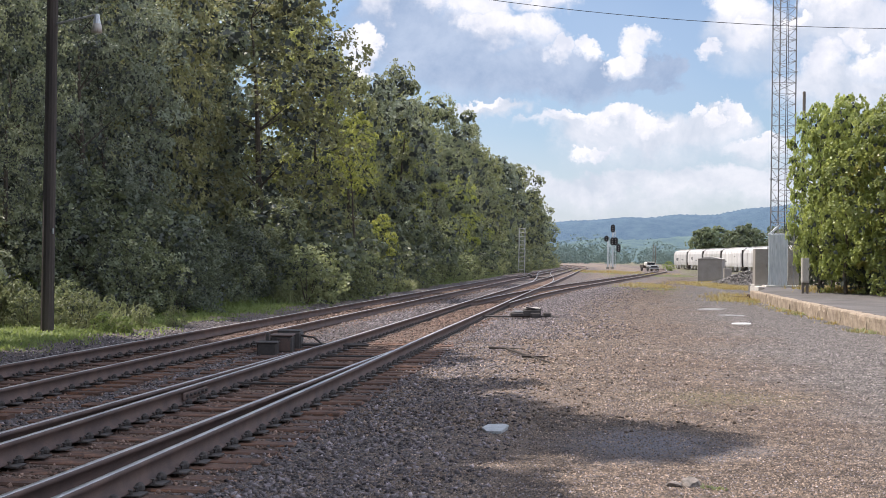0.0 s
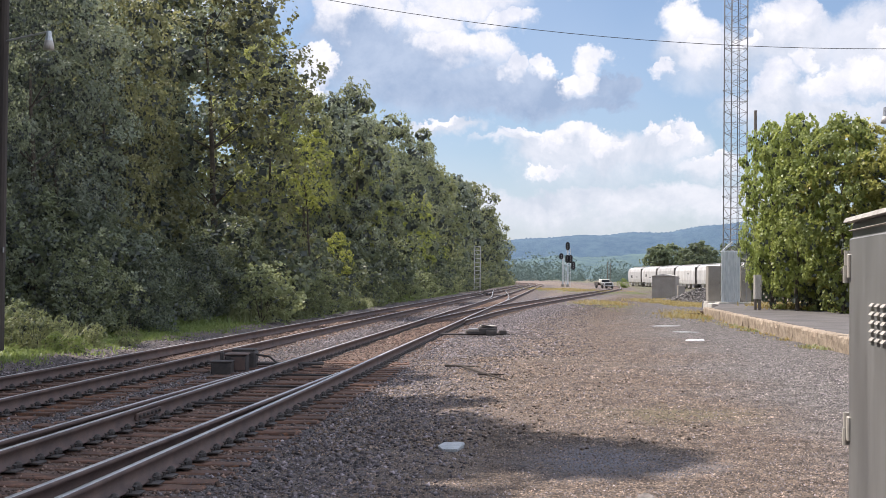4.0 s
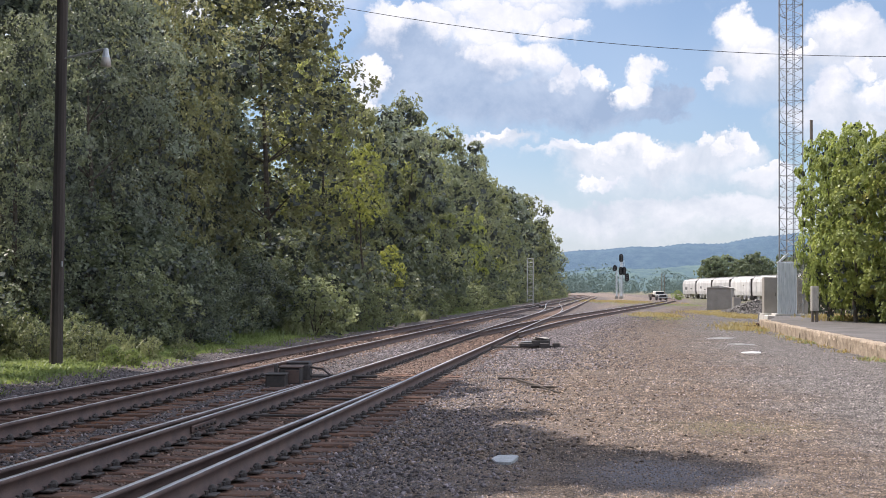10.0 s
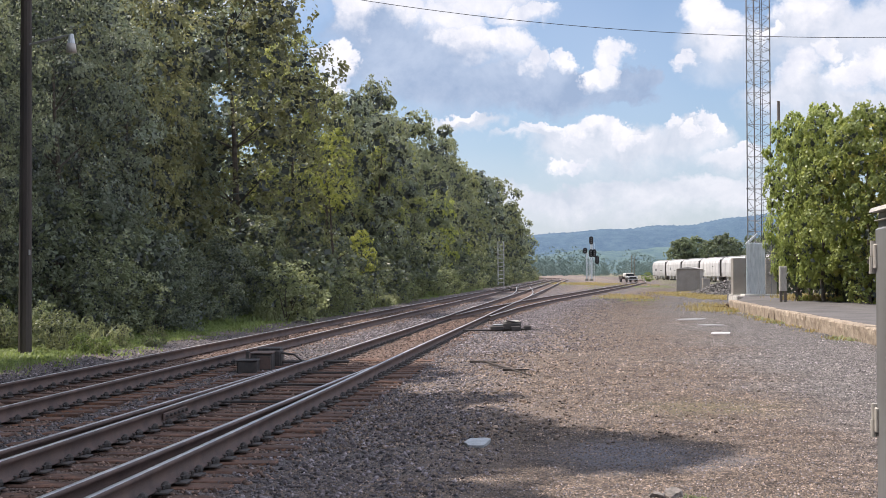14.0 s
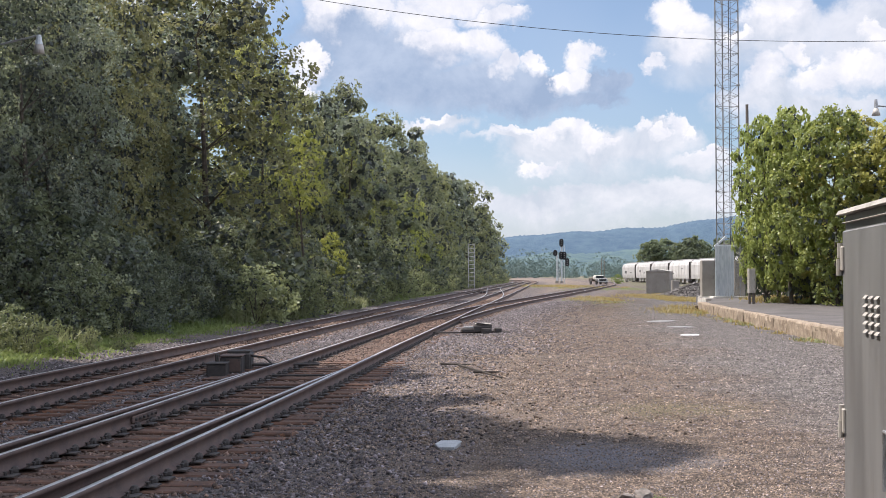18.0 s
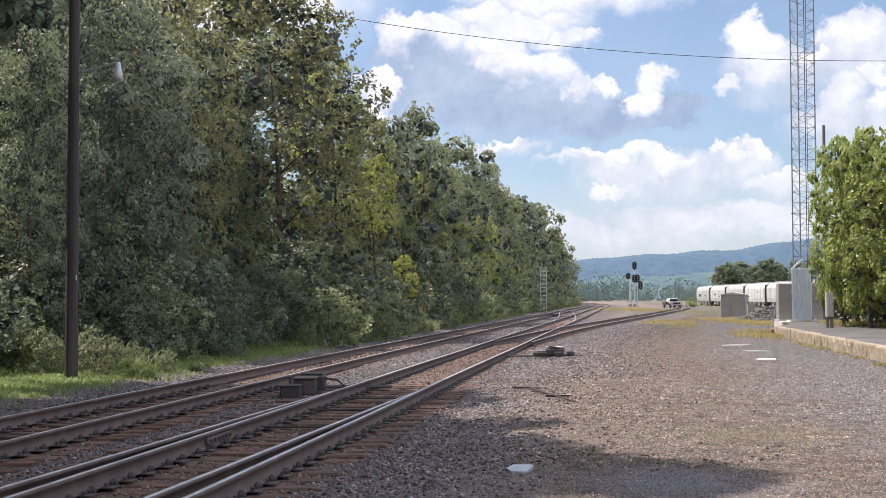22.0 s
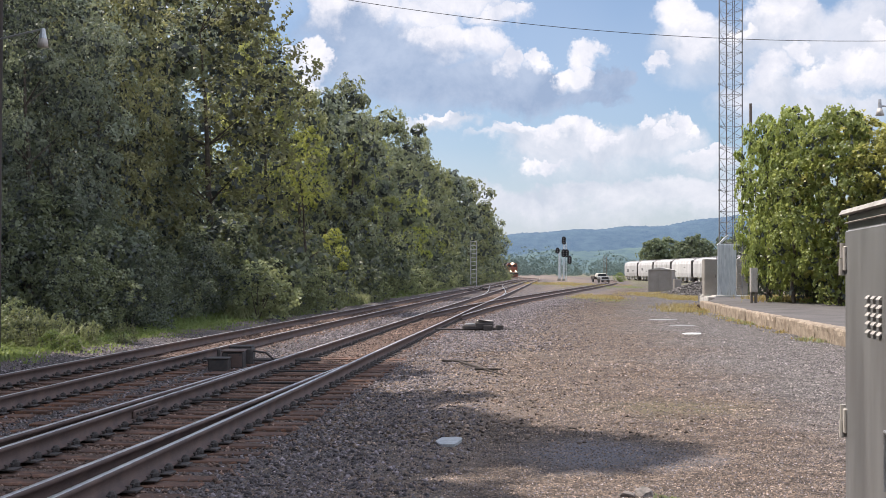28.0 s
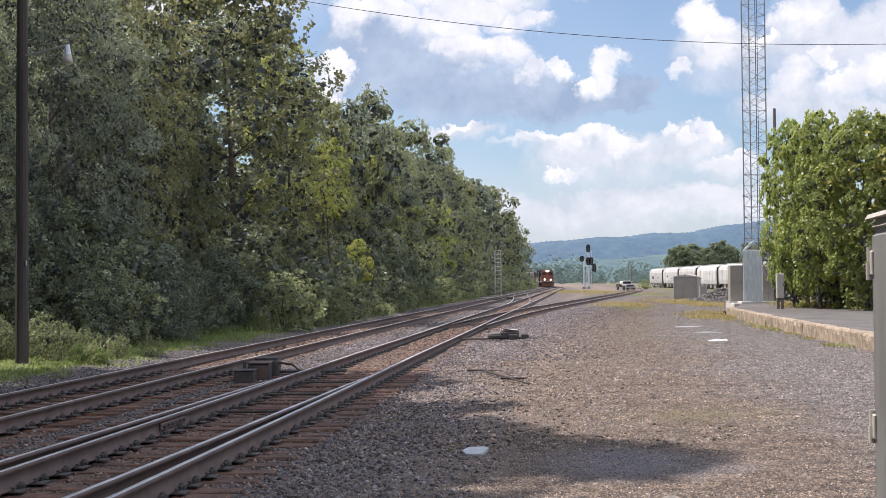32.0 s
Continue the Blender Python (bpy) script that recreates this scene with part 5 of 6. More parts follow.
cabinet("battery_box", 19.0, 108.3, 0.0, 0.62, 0.6, 1.25, M_HUT, "small tan metal box beside the hut", handle=False)
for x, y, ln, tu, lift in ((12.7, 61.6, 1.5, 28, 0.07), (13.2, 60.9, 1.2, -12, 0.07), (12.9, 61.3, 1.0, 55, 0.18)):
    bm = box(BM(), (0, 0, 0), (ln, 0.16, 0.13), 0.02)
    for v in bm.verts:
        v.co += Vector((kr.uniform(-0.03, 0.03), kr.uniform(-0.01, 0.01), kr.uniform(-0.01, 0.01)))
    solid("broken_timber", bm, M_TIE, pose(x - 0.9, y, lift, 0, 0, tu), "broken brown timber lying at the kerb end", "timber")


def stone_field(name, centres, sizes, mat, label, category, seed=1):
    """Angular stones, eight faces each, joined."""
    rng = np.random.default_rng(seed)
    n = len(centres)
    base = np.array(((1, 0, 0), (0, 1, 0), (-1, 0, 0), (0, -1, 0), (0, 0, 1), (0, 0, -1)), float)
    tri = np.array(((0, 1, 4), (1, 2, 4), (2, 3, 4), (3, 0, 4), (1, 0, 5), (2, 1, 5), (3, 2, 5), (0, 3, 5)))
    v = base[None] * rng.uniform(0.55, 1.2, (n, 6, 1)) + rng.normal(size=(n, 6, 3)) * 0.22
    a, t = rng.uniform(0, 6.28, n), rng.uniform(-0.8, 0.8, n)
    ca, sa_, ct, st = np.cos(a), np.sin(a), np.cos(t), np.sin(t)
    v[..., 2] *= 0.72
    x, y, z = v[..., 0], v[..., 1] * ct[:, None] - v[..., 2] * st[:, None], v[..., 1] * st[:, None] + v[..., 2] * ct[:, None]
    v = np.stack((x * ca[:, None] - y * sa_[:, None], x * sa_[:, None] + y * ca[:, None], z), -1) * sizes[:, None, None] + centres[:, None]
    f = (tri[None] + 6 * np.arange(n)[:, None, None]).reshape(-1, 3)
    return tagged(new(name, mesh_np(name, v.reshape(-1, 3), f, mat)), label, category, kind="stuff")


rng = np.random.default_rng(12)
n = 2600
px, py = rng.normal(19.2, 1.9, n), rng.normal(99, 2.0, n)
hz = 1.15 * np.exp(-((px - 19.2) / 2.2) ** 2 - ((py - 99) / 2.4) ** 2) * rng.uniform(0.5, 1.0, n)
stone_field("rubble_pile", np.stack((px, py, hz), 1), rng.uniform(0.045, 0.13, n), M_RUBBLE, "heap of grey broken ballast stone", "stone pile", 3)
bm = BM()
g = bmesh.ops.create_cone(bm, cap_ends=True, segments=24, radius1=3.2, radius2=0.5, depth=1.0)
for v in bm.verts:
    v.co += Vector((kr.uniform(-0.2, 0.2), kr.uniform(-0.2, 0.2), kr.uniform(-0.05, 0.05)))
solid("pile_core", bm, M_RUBBLE, pose(19.2, 99, 0.35), "grey core of the ballast heap", "stone pile")

# ---- near relay case ----
def near_case():
    # the door runs from its far corner, on the hinges, to the near one
    far_l, w = Vector((1.19, 3.80, 0)), 0.76
    u = Vector((-0.127, -0.992, 0)).normalized()
    turn = math.degrees(math.atan2(u.y, u.x))
    ob = thing("relay_case", pose(far_l.x, far_l.y, 0.0, 0, 0, turn), "grey painted steel relay case with louvres and a padlock", "relay case")
    d, top = 0.62, 2.0
    part("body", box(BM(), (w / 2, d / 2, (top + 0.14) / 2), (w, d, top - 0.14), 0.006), M_CASE, ob)
    part("plinth", box(BM(), (w / 2, d / 2, 0.07), (w + 0.1, d + 0.1, 0.18), 0.015), M_CONCRETE, ob)
    bm = BM()
    prism(bm, ((-0.022, top), (-0.014, top + 0.014), (d / 2, top + 0.05), (d + 0.03, top + 0.014), (d + 0.03, top)), lambda a, b: (-0.035, a, b), lambda a, b: (w + 0.035, a, b))
    part("roof", bm, M_CASE_LT, ob, "pale overhanging roof")
    part("drip_rail", box(BM(), (w / 2, -0.006, top - 0.026), (w - 0.01, 0.012, 0.003), 0.001), M_CASE_LT, ob)
    door = part("door", box(BM(), (w / 2, -0.005, 1.08), (w - 0.03, 0.012, 1.74), 0.004), M_CASE, ob)
    for z in (1.865, 1.37, 0.875):
        bm = box(BM(), (0.022, -0.014, z), (0.045, 0.010, 0.075), 0.003)
        rod(bm, (0.008, -0.019, z - 0.052), (0.008, -0.019, z + 0.0), 0.010, 10)
        rod(bm, (0.008, -0.016, z + 0.002), (0.008, -0.016, z + 0.048), 0.010, 10)
        part("hinge", bm, M_CASE_LT, door)
    for i in range(5):
        for j in range(3):
            bm = BM()
            x0, z0 = 0.352 + j * 0.076, 1.752 - i * 0.0238
            prism(bm, ((-0.010, -0.002), (-0.019, -0.002), (-0.017, 0.001), (-0.011, 0.007)), lambda a, b: (x0, a, z0 + b), lambda a, b: (x0 + 0.044, a, z0 + b))
            part("louvre", bm, M_CASE_LT, door)
    xh = 0.715
    bm = rod(BM(), (xh, -0.038, 1.275), (xh, -0.038, 1.425), 0.006, 8)
    rod(bm, (xh, -0.038, 1.423), (xh + 0.10, -0.034, 1.425), 0.006, 8)
    rod(bm, (xh + 0.09, -0.034, 1.425), (xh + 0.09, -0.005, 1.425), 0.006, 8)
    part("handle", bm, M_STEEL, door)
    part("latch_plate", box(BM(), (xh + 0.06, -0.022, 1.385), (0.12, 0.014, 0.028), 0.003), M_CASE, door)
    part("hasp", box(BM(), (xh + 0.06, -0.022, 1.268), (0.13, 0.014, 0.014), 0.003), M_CASE_LT, door)
    lock = part("padlock", ball(BM(), (xh + 0.03, -0.04, 1.228), 0.024, 14, 10, (1, 0.6, 1.05)), M_RUST, door, "rusty brass padlock", True)
    bm, p = BM(), None
    for k in range(9):
        a = math.pi * k / 8
        q = Vector((xh + 0.03 + 0.014 * math.cos(a), -0.04, 1.248 + 0.02 * math.sin(a)))
        if p:
            rod(bm, p, q, 0.0035, 6)
        p = q
    part("shackle", bm, M_STEEL, lock)


near_case()


# ---- signals ----
def signal_head(parent, x, y, z, lamps, facing=0.0):
    """An oval black target with hooded lamps, facing the camera."""
    bm, n = BM(), 20
    half = 0.36 * (lamps - 1) / 2 * 1.1
    ring = []
    for k in range(n):
        a = 6.2832 * k / n
        ring.append((0.44 * math.cos(a), 0.44 * math.sin(a) + (half if math.sin(a) >= 0 else -half)))
    prism(bm, ring, lambda a, b: (x + a, y, z + b), lambda a, b: (x + a, y + 0.06, z + b))
    head = part("target", bm, M_BLACK, parent)
    for k in range(lamps):
        zz = z + (k - (lamps - 1) / 2) * 0.4
        bm = BM()
        for i in range(10):
            a0, a1 = radians(-30 + 24 * i), radians(-30 + 24 * (i + 1))
            r = 0.13
            vs = [bm.verts.new(q) for q in ((x + r * math.cos(a0), y, zz + r * math.sin(a0)), (x + r * math.cos(a1), y, zz + r * math.sin(a1)),
                                            (x + r * math.cos(a1), y - 0.28, zz + r * math.sin(a1)), (x + r * math.cos(a0), y - 0.28, zz + r * math.sin(a0)))]
            bm.faces.new(vs)
        bmesh.ops.solidify(bm, geom=bm.faces, thickness=0.012)
        part("hood", bm, M_BLACK, head)
        part("lens", rod(BM(), (x, y - 0.02, zz), (x, y + 0.01, zz), 0.1, 12), M_STEEL, head, "unlit glass lens")
    return head


def mast_signal(x, y, h, heads, label):
    ob = thing("railway_signal", pose(x, y, 0.0), label, "railway signal")
    part("base", box(BM(), (0, 0.2, 0.2), (0.7, 0.7, 0.5), 0.03), M_HUT, ob)
    part("mast", rod(BM(), (0, 0, 0), (0, 0, h), 0.15, 10), M_GALV, ob)
    for sx in (0.28, 0.62):
        part("ladder_rail", rod(BM(), (sx, 0.3, 0), (sx, 0.1, h - 0.6), 0.05, 6), M_GALV, ob)
    for k in range(int(h / 0.32) - 2):
        z = 0.3 + k * 0.32
        part("rung", rod(BM(), (0.28, 0.3 - 0.2 * z / h, z), (0.62, 0.3 - 0.2 * z / h, z), 0.016, 5), M_STEEL, ob)
    for dx, z, n in heads:
        signal_head(ob, dx, -0.25, z, n)
        part("head_bracket", rod(BM(), (0, 0, z), (dx, -0.2, z), 0.035, 6), M_STEEL, ob)
    return ob


mast_signal(21.25, 255, 8.6, ((0.0, 8.35, 3), (-0.05, 5.7, 3), (0.6, 5.7, 3), (1.2, 4.3, 3)), "tall steel signal mast with black oval heads and ladder")
mast_signal(20.55, 258, 6.6, ((-0.35, 6.3, 2),), "steel signal mast with a single black head")

# ladder frame seen beside the wood
ob = thing("signal_mast", pose(1.55, 152, -0.05), "grey steel signal ladder mast beside the wood", "railway signal")
for sx in (-0.36, 0.36):
    part("ladder_rail", rod(BM(), (sx, 0, 0 if sx > 0 else 0.3), (sx, 0, 5.7), 0.06, 8), M_STEEL, ob)
for k in range(11):
    part("rung", rod(BM(), (-0.36, 0, 0.6 + k * 0.5), (0.36, 0, 0.6 + k * 0.5), 0.04, 6), M_STEEL, ob)


# ---- rail joints ----
def rail_joint(path, offset, y):
    """A pair of bolted splice bars clasping a rail's web."""
    x = float(path(y)) + offset
    turn = -math.degrees(math.atan(float(path(y + 0.5)) - float(path(y - 0.5))))
    ob = thing("rail_joint", pose(x, y, RAIL_TOP - 0.186, 0, 0, turn), "rusty bolted rail joint bars clasping the running rail", "rail joint", "rail joints")
    for sx in (-1, 1):
        bar = part("joint_bar", box(BM(), (sx * 0.03, 0, 0.085), (0.03, 0.92, 0.09), 0.01), M_RUST, ob)
        for k in range(6):
            part("bolt", rod(BM(), (sx * 0.045, -0.375 + 0.15 * k, 0.088), (sx * 0.075, -0.375 + 0.15 * k, 0.088), 0.019, 6), M_DARKIRON, bar)


rail_joint(track_b, -HALF, 15.6)
rail_joint(track_a, HALF, 13.2)


# ---- switch machines and trackside things ----
def switch_machine(x, y, turn, s, label, rods):
    ob = thing("switch_machine", pose(x, y, BED - 0.02, 0, 0, turn), label, "switch machine")
    part("motor_case", box(BM(), (0, 0, 0.25), (0.58 * s, 0.40, 0.26), 0.05), M_DARKIRON, ob)
    part("gear_case", box(BM(), (-0.45 * s, 0, 0.2), (0.42 * s, 0.44, 0.16), 0.04), M_DARKIRON, ob)
    part("lid", box(BM(), (0.02, 0, 0.405), (0.46 * s, 0.34, 0.05), 0.02), M_CASE_LT, ob, "worn metal lid")
    part("lid", box(BM(), (-0.42 * s, 0, 0.3), (0.3 * s, 0.36, 0.035), 0.012), M_CASE, ob, "worn grey lid")
    part("hand_lever", rod(BM(), (0.3 * s, -0.1, 0.36), (-0.2 * s, -0.24, 0.44), 0.022, 6), M_DARKIRON, ob)
    part("junction_box", box(BM(), (0.1 * s, -0.26, 0.17), (0.3 * s, 0.12, 0.2), 0.02), M_DARKIRON, ob)
    part("cable_box", box(BM(), (0.5 * s, 0.02, 0.2), (0.22, 0.28, 0.16), 0.03), M_DARKIRON, ob)
    for k in (-0.28, 0.28):
        part("mounting_tie", box(BM(), (rods * (0.35 if k < 0 else 0.7), k, 0.0), (2.9 if k < 0 else 2.2, 0.22, 0.14), 0.015), M_TIE, ob)
    for k in (-0.12, 0.1):
        part("throw_rod", rod(BM(), (0, k, 0.14), (rods * 1.8, k, 0.14), 0.025, 6), M_DARKIRON, ob)
    part("conduit", rod(BM(), (-rods * 0.3, 0.2, 0.15), (-rods * 1.7, -0.1, 0.07), 0.04, 6), M_DARKIRON, ob)
    return ob


def boxed_switch_machine(x, y, turn):
    """Stepped housings set one behind the other along the track, with hasps, feet and a throw rod."""
    ob = thing("switch_machine", pose(x, y, BED - 0.02, 0, 0, turn), "boxy dark iron switch machine with stepped housings between the tracks", "switch machine")
    low = part("relay_housing", box(BM(), (-0.19, -0.62, 0.13), (0.38, 0.5, 0.24), 0.02), M_DARKIRON, ob)
    part("lid", box(BM(), (-0.19, -0.62, 0.262), (0.41, 0.53, 0.025), 0.008), M_DARKIRON, low)
    mid = part("motor_housing", box(BM(), (0.02, -0.02, 0.18), (0.42, 0.6, 0.34), 0.025), M_DARKIRON, ob)
    part("lid", box(BM(), (0.02, -0.02, 0.366), (0.45, 0.63, 0.03), 0.01), M_RUST, mid)
    part("cover_plate", box(BM(), (0.07, -0.326, 0.19), (0.27, 0.014, 0.25), 0.004), M_RUST, mid, "worn brown cover plate")
    for k in (-0.03, 0.17):
        part("bolt", rod(BM(), (k, -0.328, 0.29), (k, -0.345, 0.29), 0.014, 6), M_DARKIRON, mid)
    gear = part("gear_housing", box(BM(), (0.1, 0.6, 0.2), (0.5, 0.58, 0.4), 0.04), M_DARKIRON, ob)
    part("lid", box(BM(), (0.1, 0.6, 0.415), (0.46, 0.52, 0.035), 0.012), M_DARKIRON, gear)
    part("hand_lever", rod(BM(), (-0.2, 0.3, 0.3), (-0.24, -0.35, 0.42), 0.02, 6), M_DARKIRON, ob)
    part("lever_stand", box(BM(), (-0.24, -0.36, 0.21), (0.07, 0.07, 0.42), 0.012), M_DARKIRON, ob)
    for k in (0.36, 0.86):
        part("mounting_tie", box(BM(), (0.5, k, 0.0), (2.3, 0.22, 0.14), 0.015), M_TIE, ob)
    for k in (0.5, 0.7):
        part("throw_rod", rod(BM(), (0.2, k, 0.14), (1.7, k, 0.14), 0.025, 6), M_DARKIRON, ob)
    hose = rod(BM(), (0.3, 0.4, 0.34), (0.62, 0.3, 0.3), 0.022, 6)
    rod(hose, (0.62, 0.3, 0.3), (0.85, 0.2, 0.12), 0.022, 6)
    part("hose", hose, M_DARKIRON, ob)


boxed_switch_machine(-4.5, 24.3, 4)
switch_machine(0.72, 38.6, 5, 1.0, "low dark switch machine with lid beside the siding points", -1)
switch_machine(2.0, 122, 5, 1.0, "small dark switch machine far along the track", 1)


# ---- covered hopper cars ----
def hopper_car():
    ob = thing("hopper_car", pose(0, 0, 0), "off-white covered hopper car parked on the yard track", "freight car", "parked hopper cars")
    W, L0, z0, z1 = 1.58, 8.4, 1.15, 4.35
    out = [(-W * 0.93, z0), (-W, z0 + 0.7), (-W, z1 - 0.9), (-W * 0.88, z1 - 0.35), (-W * 0.55, z1), (W * 0.55, z1), (W * 0.88, z1 - 0.35), (W, z1 - 0.9), (W, z0 + 0.7), (W * 0.93, z0)]
    bm = BM()
    prism(bm, out, lambda a, b: (a, -L0, b), lambda a, b: (a, L0, b))
    part("body", bm, M_HOPPER, ob)
    for k in range(-3, 4):
        bm = BM()
        prism(bm, [(a * 1.02, b) for a, b in out], lambda a, b: (a, k * 2.6 - 0.06, b), lambda a, b: (a, k * 2.6 + 0.06, b))
        part("side_rib", bm, M_HOPPER, ob)
    for k in (-5.4, -1.8, 1.8, 5.4):
        bm = BM()
        prism(bm, ((-1.5, 1.2), (1.5, 1.2), (0.35, 0.45), (-0.35, 0.45)), lambda a, b: (k + a, -1.2, b), lambda a, b: (k + a, 1.2, b))
        bmesh.ops.rotate(bm, verts=bm.verts, matrix=Matrix.Rotation(radians(90), 3, "Z"))
        part("hopper_bay", bm, M_HOPPER, ob)
    for s in (-1, 1):
        part("end_sill", box(BM(), (0, s * 8.75, 1.15), (2.6, 0.75, 0.3), 0.03), M_HOPDARK, ob)
        for sx in (-1.2, 1.2):
            part("end_ladder", rod(BM(), (sx, s * 8.6, 1.2), (sx, s * 8.6, 4.2), 0.04, 6), M_HOPPER, ob)
        # dark panel added for the shaded gap between two cars
        part("end_shade_panel", box(BM(), (0, s * 8.47, 2.6), (3.0, 0.1, 2.9), 0.02), M_HOPDARK, ob)
        part("coupler", box(BM(), (0, s * 9.25, 0.9), (0.3, 0.6, 0.3), 0.04), M_HOPDARK, ob)
        truck = part("truck", box(BM(), (0, s * 6.9, 0.62), (2.2, 2.3, 0.34), 0.08), M_HOPDARK, ob)
        for ax in (-0.9, 0.9):
            bm = rod(BM(), (-0.82, s * 6.9 + ax, 0.46), (-0.68, s * 6.9 + ax, 0.46), 0.46, 18)
            rod(bm, (0.68, s * 6.9 + ax, 0.46), (0.82, s * 6.9 + ax, 0.46), 0.46, 18)
            rod(bm, (-0.7, s * 6.9 + ax, 0.46), (0.7, s * 6.9 + ax, 0.46), 0.08, 8)
            part("wheelset", bm, M_HOPDARK, truck)
    part("running_board", box(BM(), (0, 0, 4.47), (0.7, 17.2, 0.06), 0.01), M_STEEL, ob)
    for k in range(10):
        part("hatch", rod(BM(), (0, -7.2 + k * 1.6, 4.36), (0, -7.2 + k * 1.6, 4.56), 0.36, 12), M_HOPPER, ob)
    return ob


def lettering(car_ob, rows):
    """Plain bars where the cars carry writing, on the side facing the yard."""
    for y0, z0, w, h in rows:
        part("lettering_bar", box(BM(), (-1.60, y0, z0), (0.03, w, h), 0.004), M_BLACK, car_ob)


YARD = line(((120, 43.0), (205, 41.1), (290, 39.2)))
car = hopper_car()
first = True
for k in range(8):
    y = 276 - 18.7 * k
    m = pose(float(YARD(y)), y, -0.15, 0, 0, math.degrees(math.atan(0.0235)))
    if first:
        car.matrix_basis, first = m, False
    else:
        other = copy_thing(car, m)
        if k == 1:
            lettering(other, ((3.5, 2.6, 0.3, 0.5), (2.9, 2.6, 0.3, 0.5), (2.3, 2.6, 0.3, 0.5), (-2.0, 2.2, 1.6, 0.15)))
        if k == 3:
            lettering(other, ((4.6, 2.1, 1.4, 0.15), (-3.0, 2.9, 0.9, 0.15)))
lettering(car, ((4.4, 2.4, 0.4, 0.6), (3.7, 2.4, 0.4, 0.6), (3.0, 2.4, 0.4, 0.6), (2.3, 2.4, 0.4, 0.6), (-3.5, 2.3, 2.0, 0.2)))
yard_track = thing("yard_track", pose(0, 0, 0), "rusty yard track under the parked cars", "railway track", kind="structure")
for s in (-HALF, HALF):
    ob = rail(yard_track, YARD, s, 118, 300)
    ob.location.z = -0.29

# vehicle and clutter at the end of the lot
ob = thing("pickup_truck", pose(24.9, 218, 0, 0, 0, 12), "white utility truck parked at the end of the yard", "truck")
part("cab", box(BM(), (0, 0.6, 1.25), (1.7, 1.6, 0.75), 0.18), M_LOCOPALE, ob)
part("bonnet", box(BM(), (0, -0.9, 0.85), (1.85, 1.7, 0.5), 0.12), M_CASE, ob)
part("bed", box(BM(), (0, 2.4, 0.85), (1.85, 2.1, 0.55), 0.05), M_HOPDARK, ob)
part("windscreen", box(BM(), (0, -0.18, 1.3), (1.45, 0.1, 0.48), 0.03), M_WINDOW, ob)
part("grille", box(BM(), (0, -1.77, 0.8), (1.3, 0.06, 0.28), 0.02), M_BLACK, ob)
part("bumper", box(BM(), (0, -1.8, 0.5), (1.9, 0.16, 0.2), 0.04), M_STEEL, ob)
for sx in (-0.75, 0.75):
    part("headlight", rod(BM(), (sx, -1.8, 0.82), (sx, -1.74, 0.82), 0.13, 12), M_PALE, ob)
    for yy in (-1.0, 2.3):
        part("wheel", rod(BM(), (sx * 1.2 - 0.1, yy, 0.36), (sx * 1.2 + 0.1, yy, 0.36), 0.36, 16), M_BLACK, ob)
for x, y, h in ((26.1, 225, 4.9), (26.9, 228, 4.7)):
    wood_pole(x, y, h, 0.09, M_GREYPOLE, "thin grey post at the end of the yard")

# ---- things lying on the gravel ----
def flat_stone(name, x, y, w, d, h, mat, label, category, seed):
    r = random.Random(seed)
    ring = [(w / 2 * math.cos(a) * r.uniform(0.8, 1.1), d / 2 * math.sin(a) * r.uniform(0.8, 1.1)) for a in (6.2832 * k / 11 for k in range(11))]
    bm = BM()
    prism(bm, ring, lambda a, b: (a, b, -0.01), lambda a, b: (a * 0.93, b * 0.93, h))
    solid(name, bm, mat, pose(x, y, float(ground_z(x, y) + swell(x, y)), 0, 0, r.uniform(0, 180)), label, category)


bm = BM()
corners = [(-0.14, 0.02), (-0.09, -0.2), (0.07, -0.22), (0.15, 0.17), (0.08, 0.24), (-0.08, 0.23)]
low = [bm.verts.new((cx * 0.9, cy * 0.92, -0.02)) for cx, cy in corners]
top = [bm.verts.new((cx, cy, 0.03 + 0.012 * cx / 0.15)) for cx, cy in corners]
bm.faces.new(top)
for i in range(6):
    bm.faces.new((low[i], low[(i + 1) % 6], top[(i + 1) % 6], top[i]))
bmesh.ops.bevel(bm, geom=[e for e in bm.edges if len(e.link_faces) == 2], offset=0.006, segments=2, affect="EDGES")
solid("flat_stone", bm, M_PLATE, pose(-0.126, 12.95, float(ground_z(-0.126, 12.95)) + 0.015, 2, 3, 0), "flat pale angular stone slab on shaded gravel", "stone")
flat_stone("pale_slab", 7.6, 42.4, 0.7, 1.0, 0.02, M_WETSLAB, "grey wet slab on the gravel lot", "slab", 2)
flat_stone("pale_slab", 6.85, 36.6, 0.55, 0.8, 0.025, M_PALE, "pale broken slab on the gravel lot", "slab", 3)
flat_stone("pale_slab", 7.75, 47.5, 0.9, 1.6, 0.015, M_WETSLAB, "dull concrete slab sunk in the gravel", "slab", 4)


def rock(x, y, w, d, h, label, seed):
    r = random.Random(seed)
    bm = BM()
    bmesh.ops.create_icosphere(bm, subdivisions=2, radius=0.5)
    for v in bm.verts:
        v.co = Vector((v.co.x, v.co.y, min(v.co.z, 0.22 + 0.25 * v.co.x)))
        k = 1 + 0.55 * noise.noise(v.co * 2.3 + Vector((seed, 0, 0))) + r.uniform(-0.06, 0.06)
        v.co = Vector((v.co.x * w * k, v.co.y * d * k, max(v.co.z, -0.15) * h * 1.6 * k))
    solid("rock", bm, M_ROCK, pose(x, y, float(ground_z(x, y)) + 0.01, 0, 0, r.uniform(0, 180)), label, "rock")


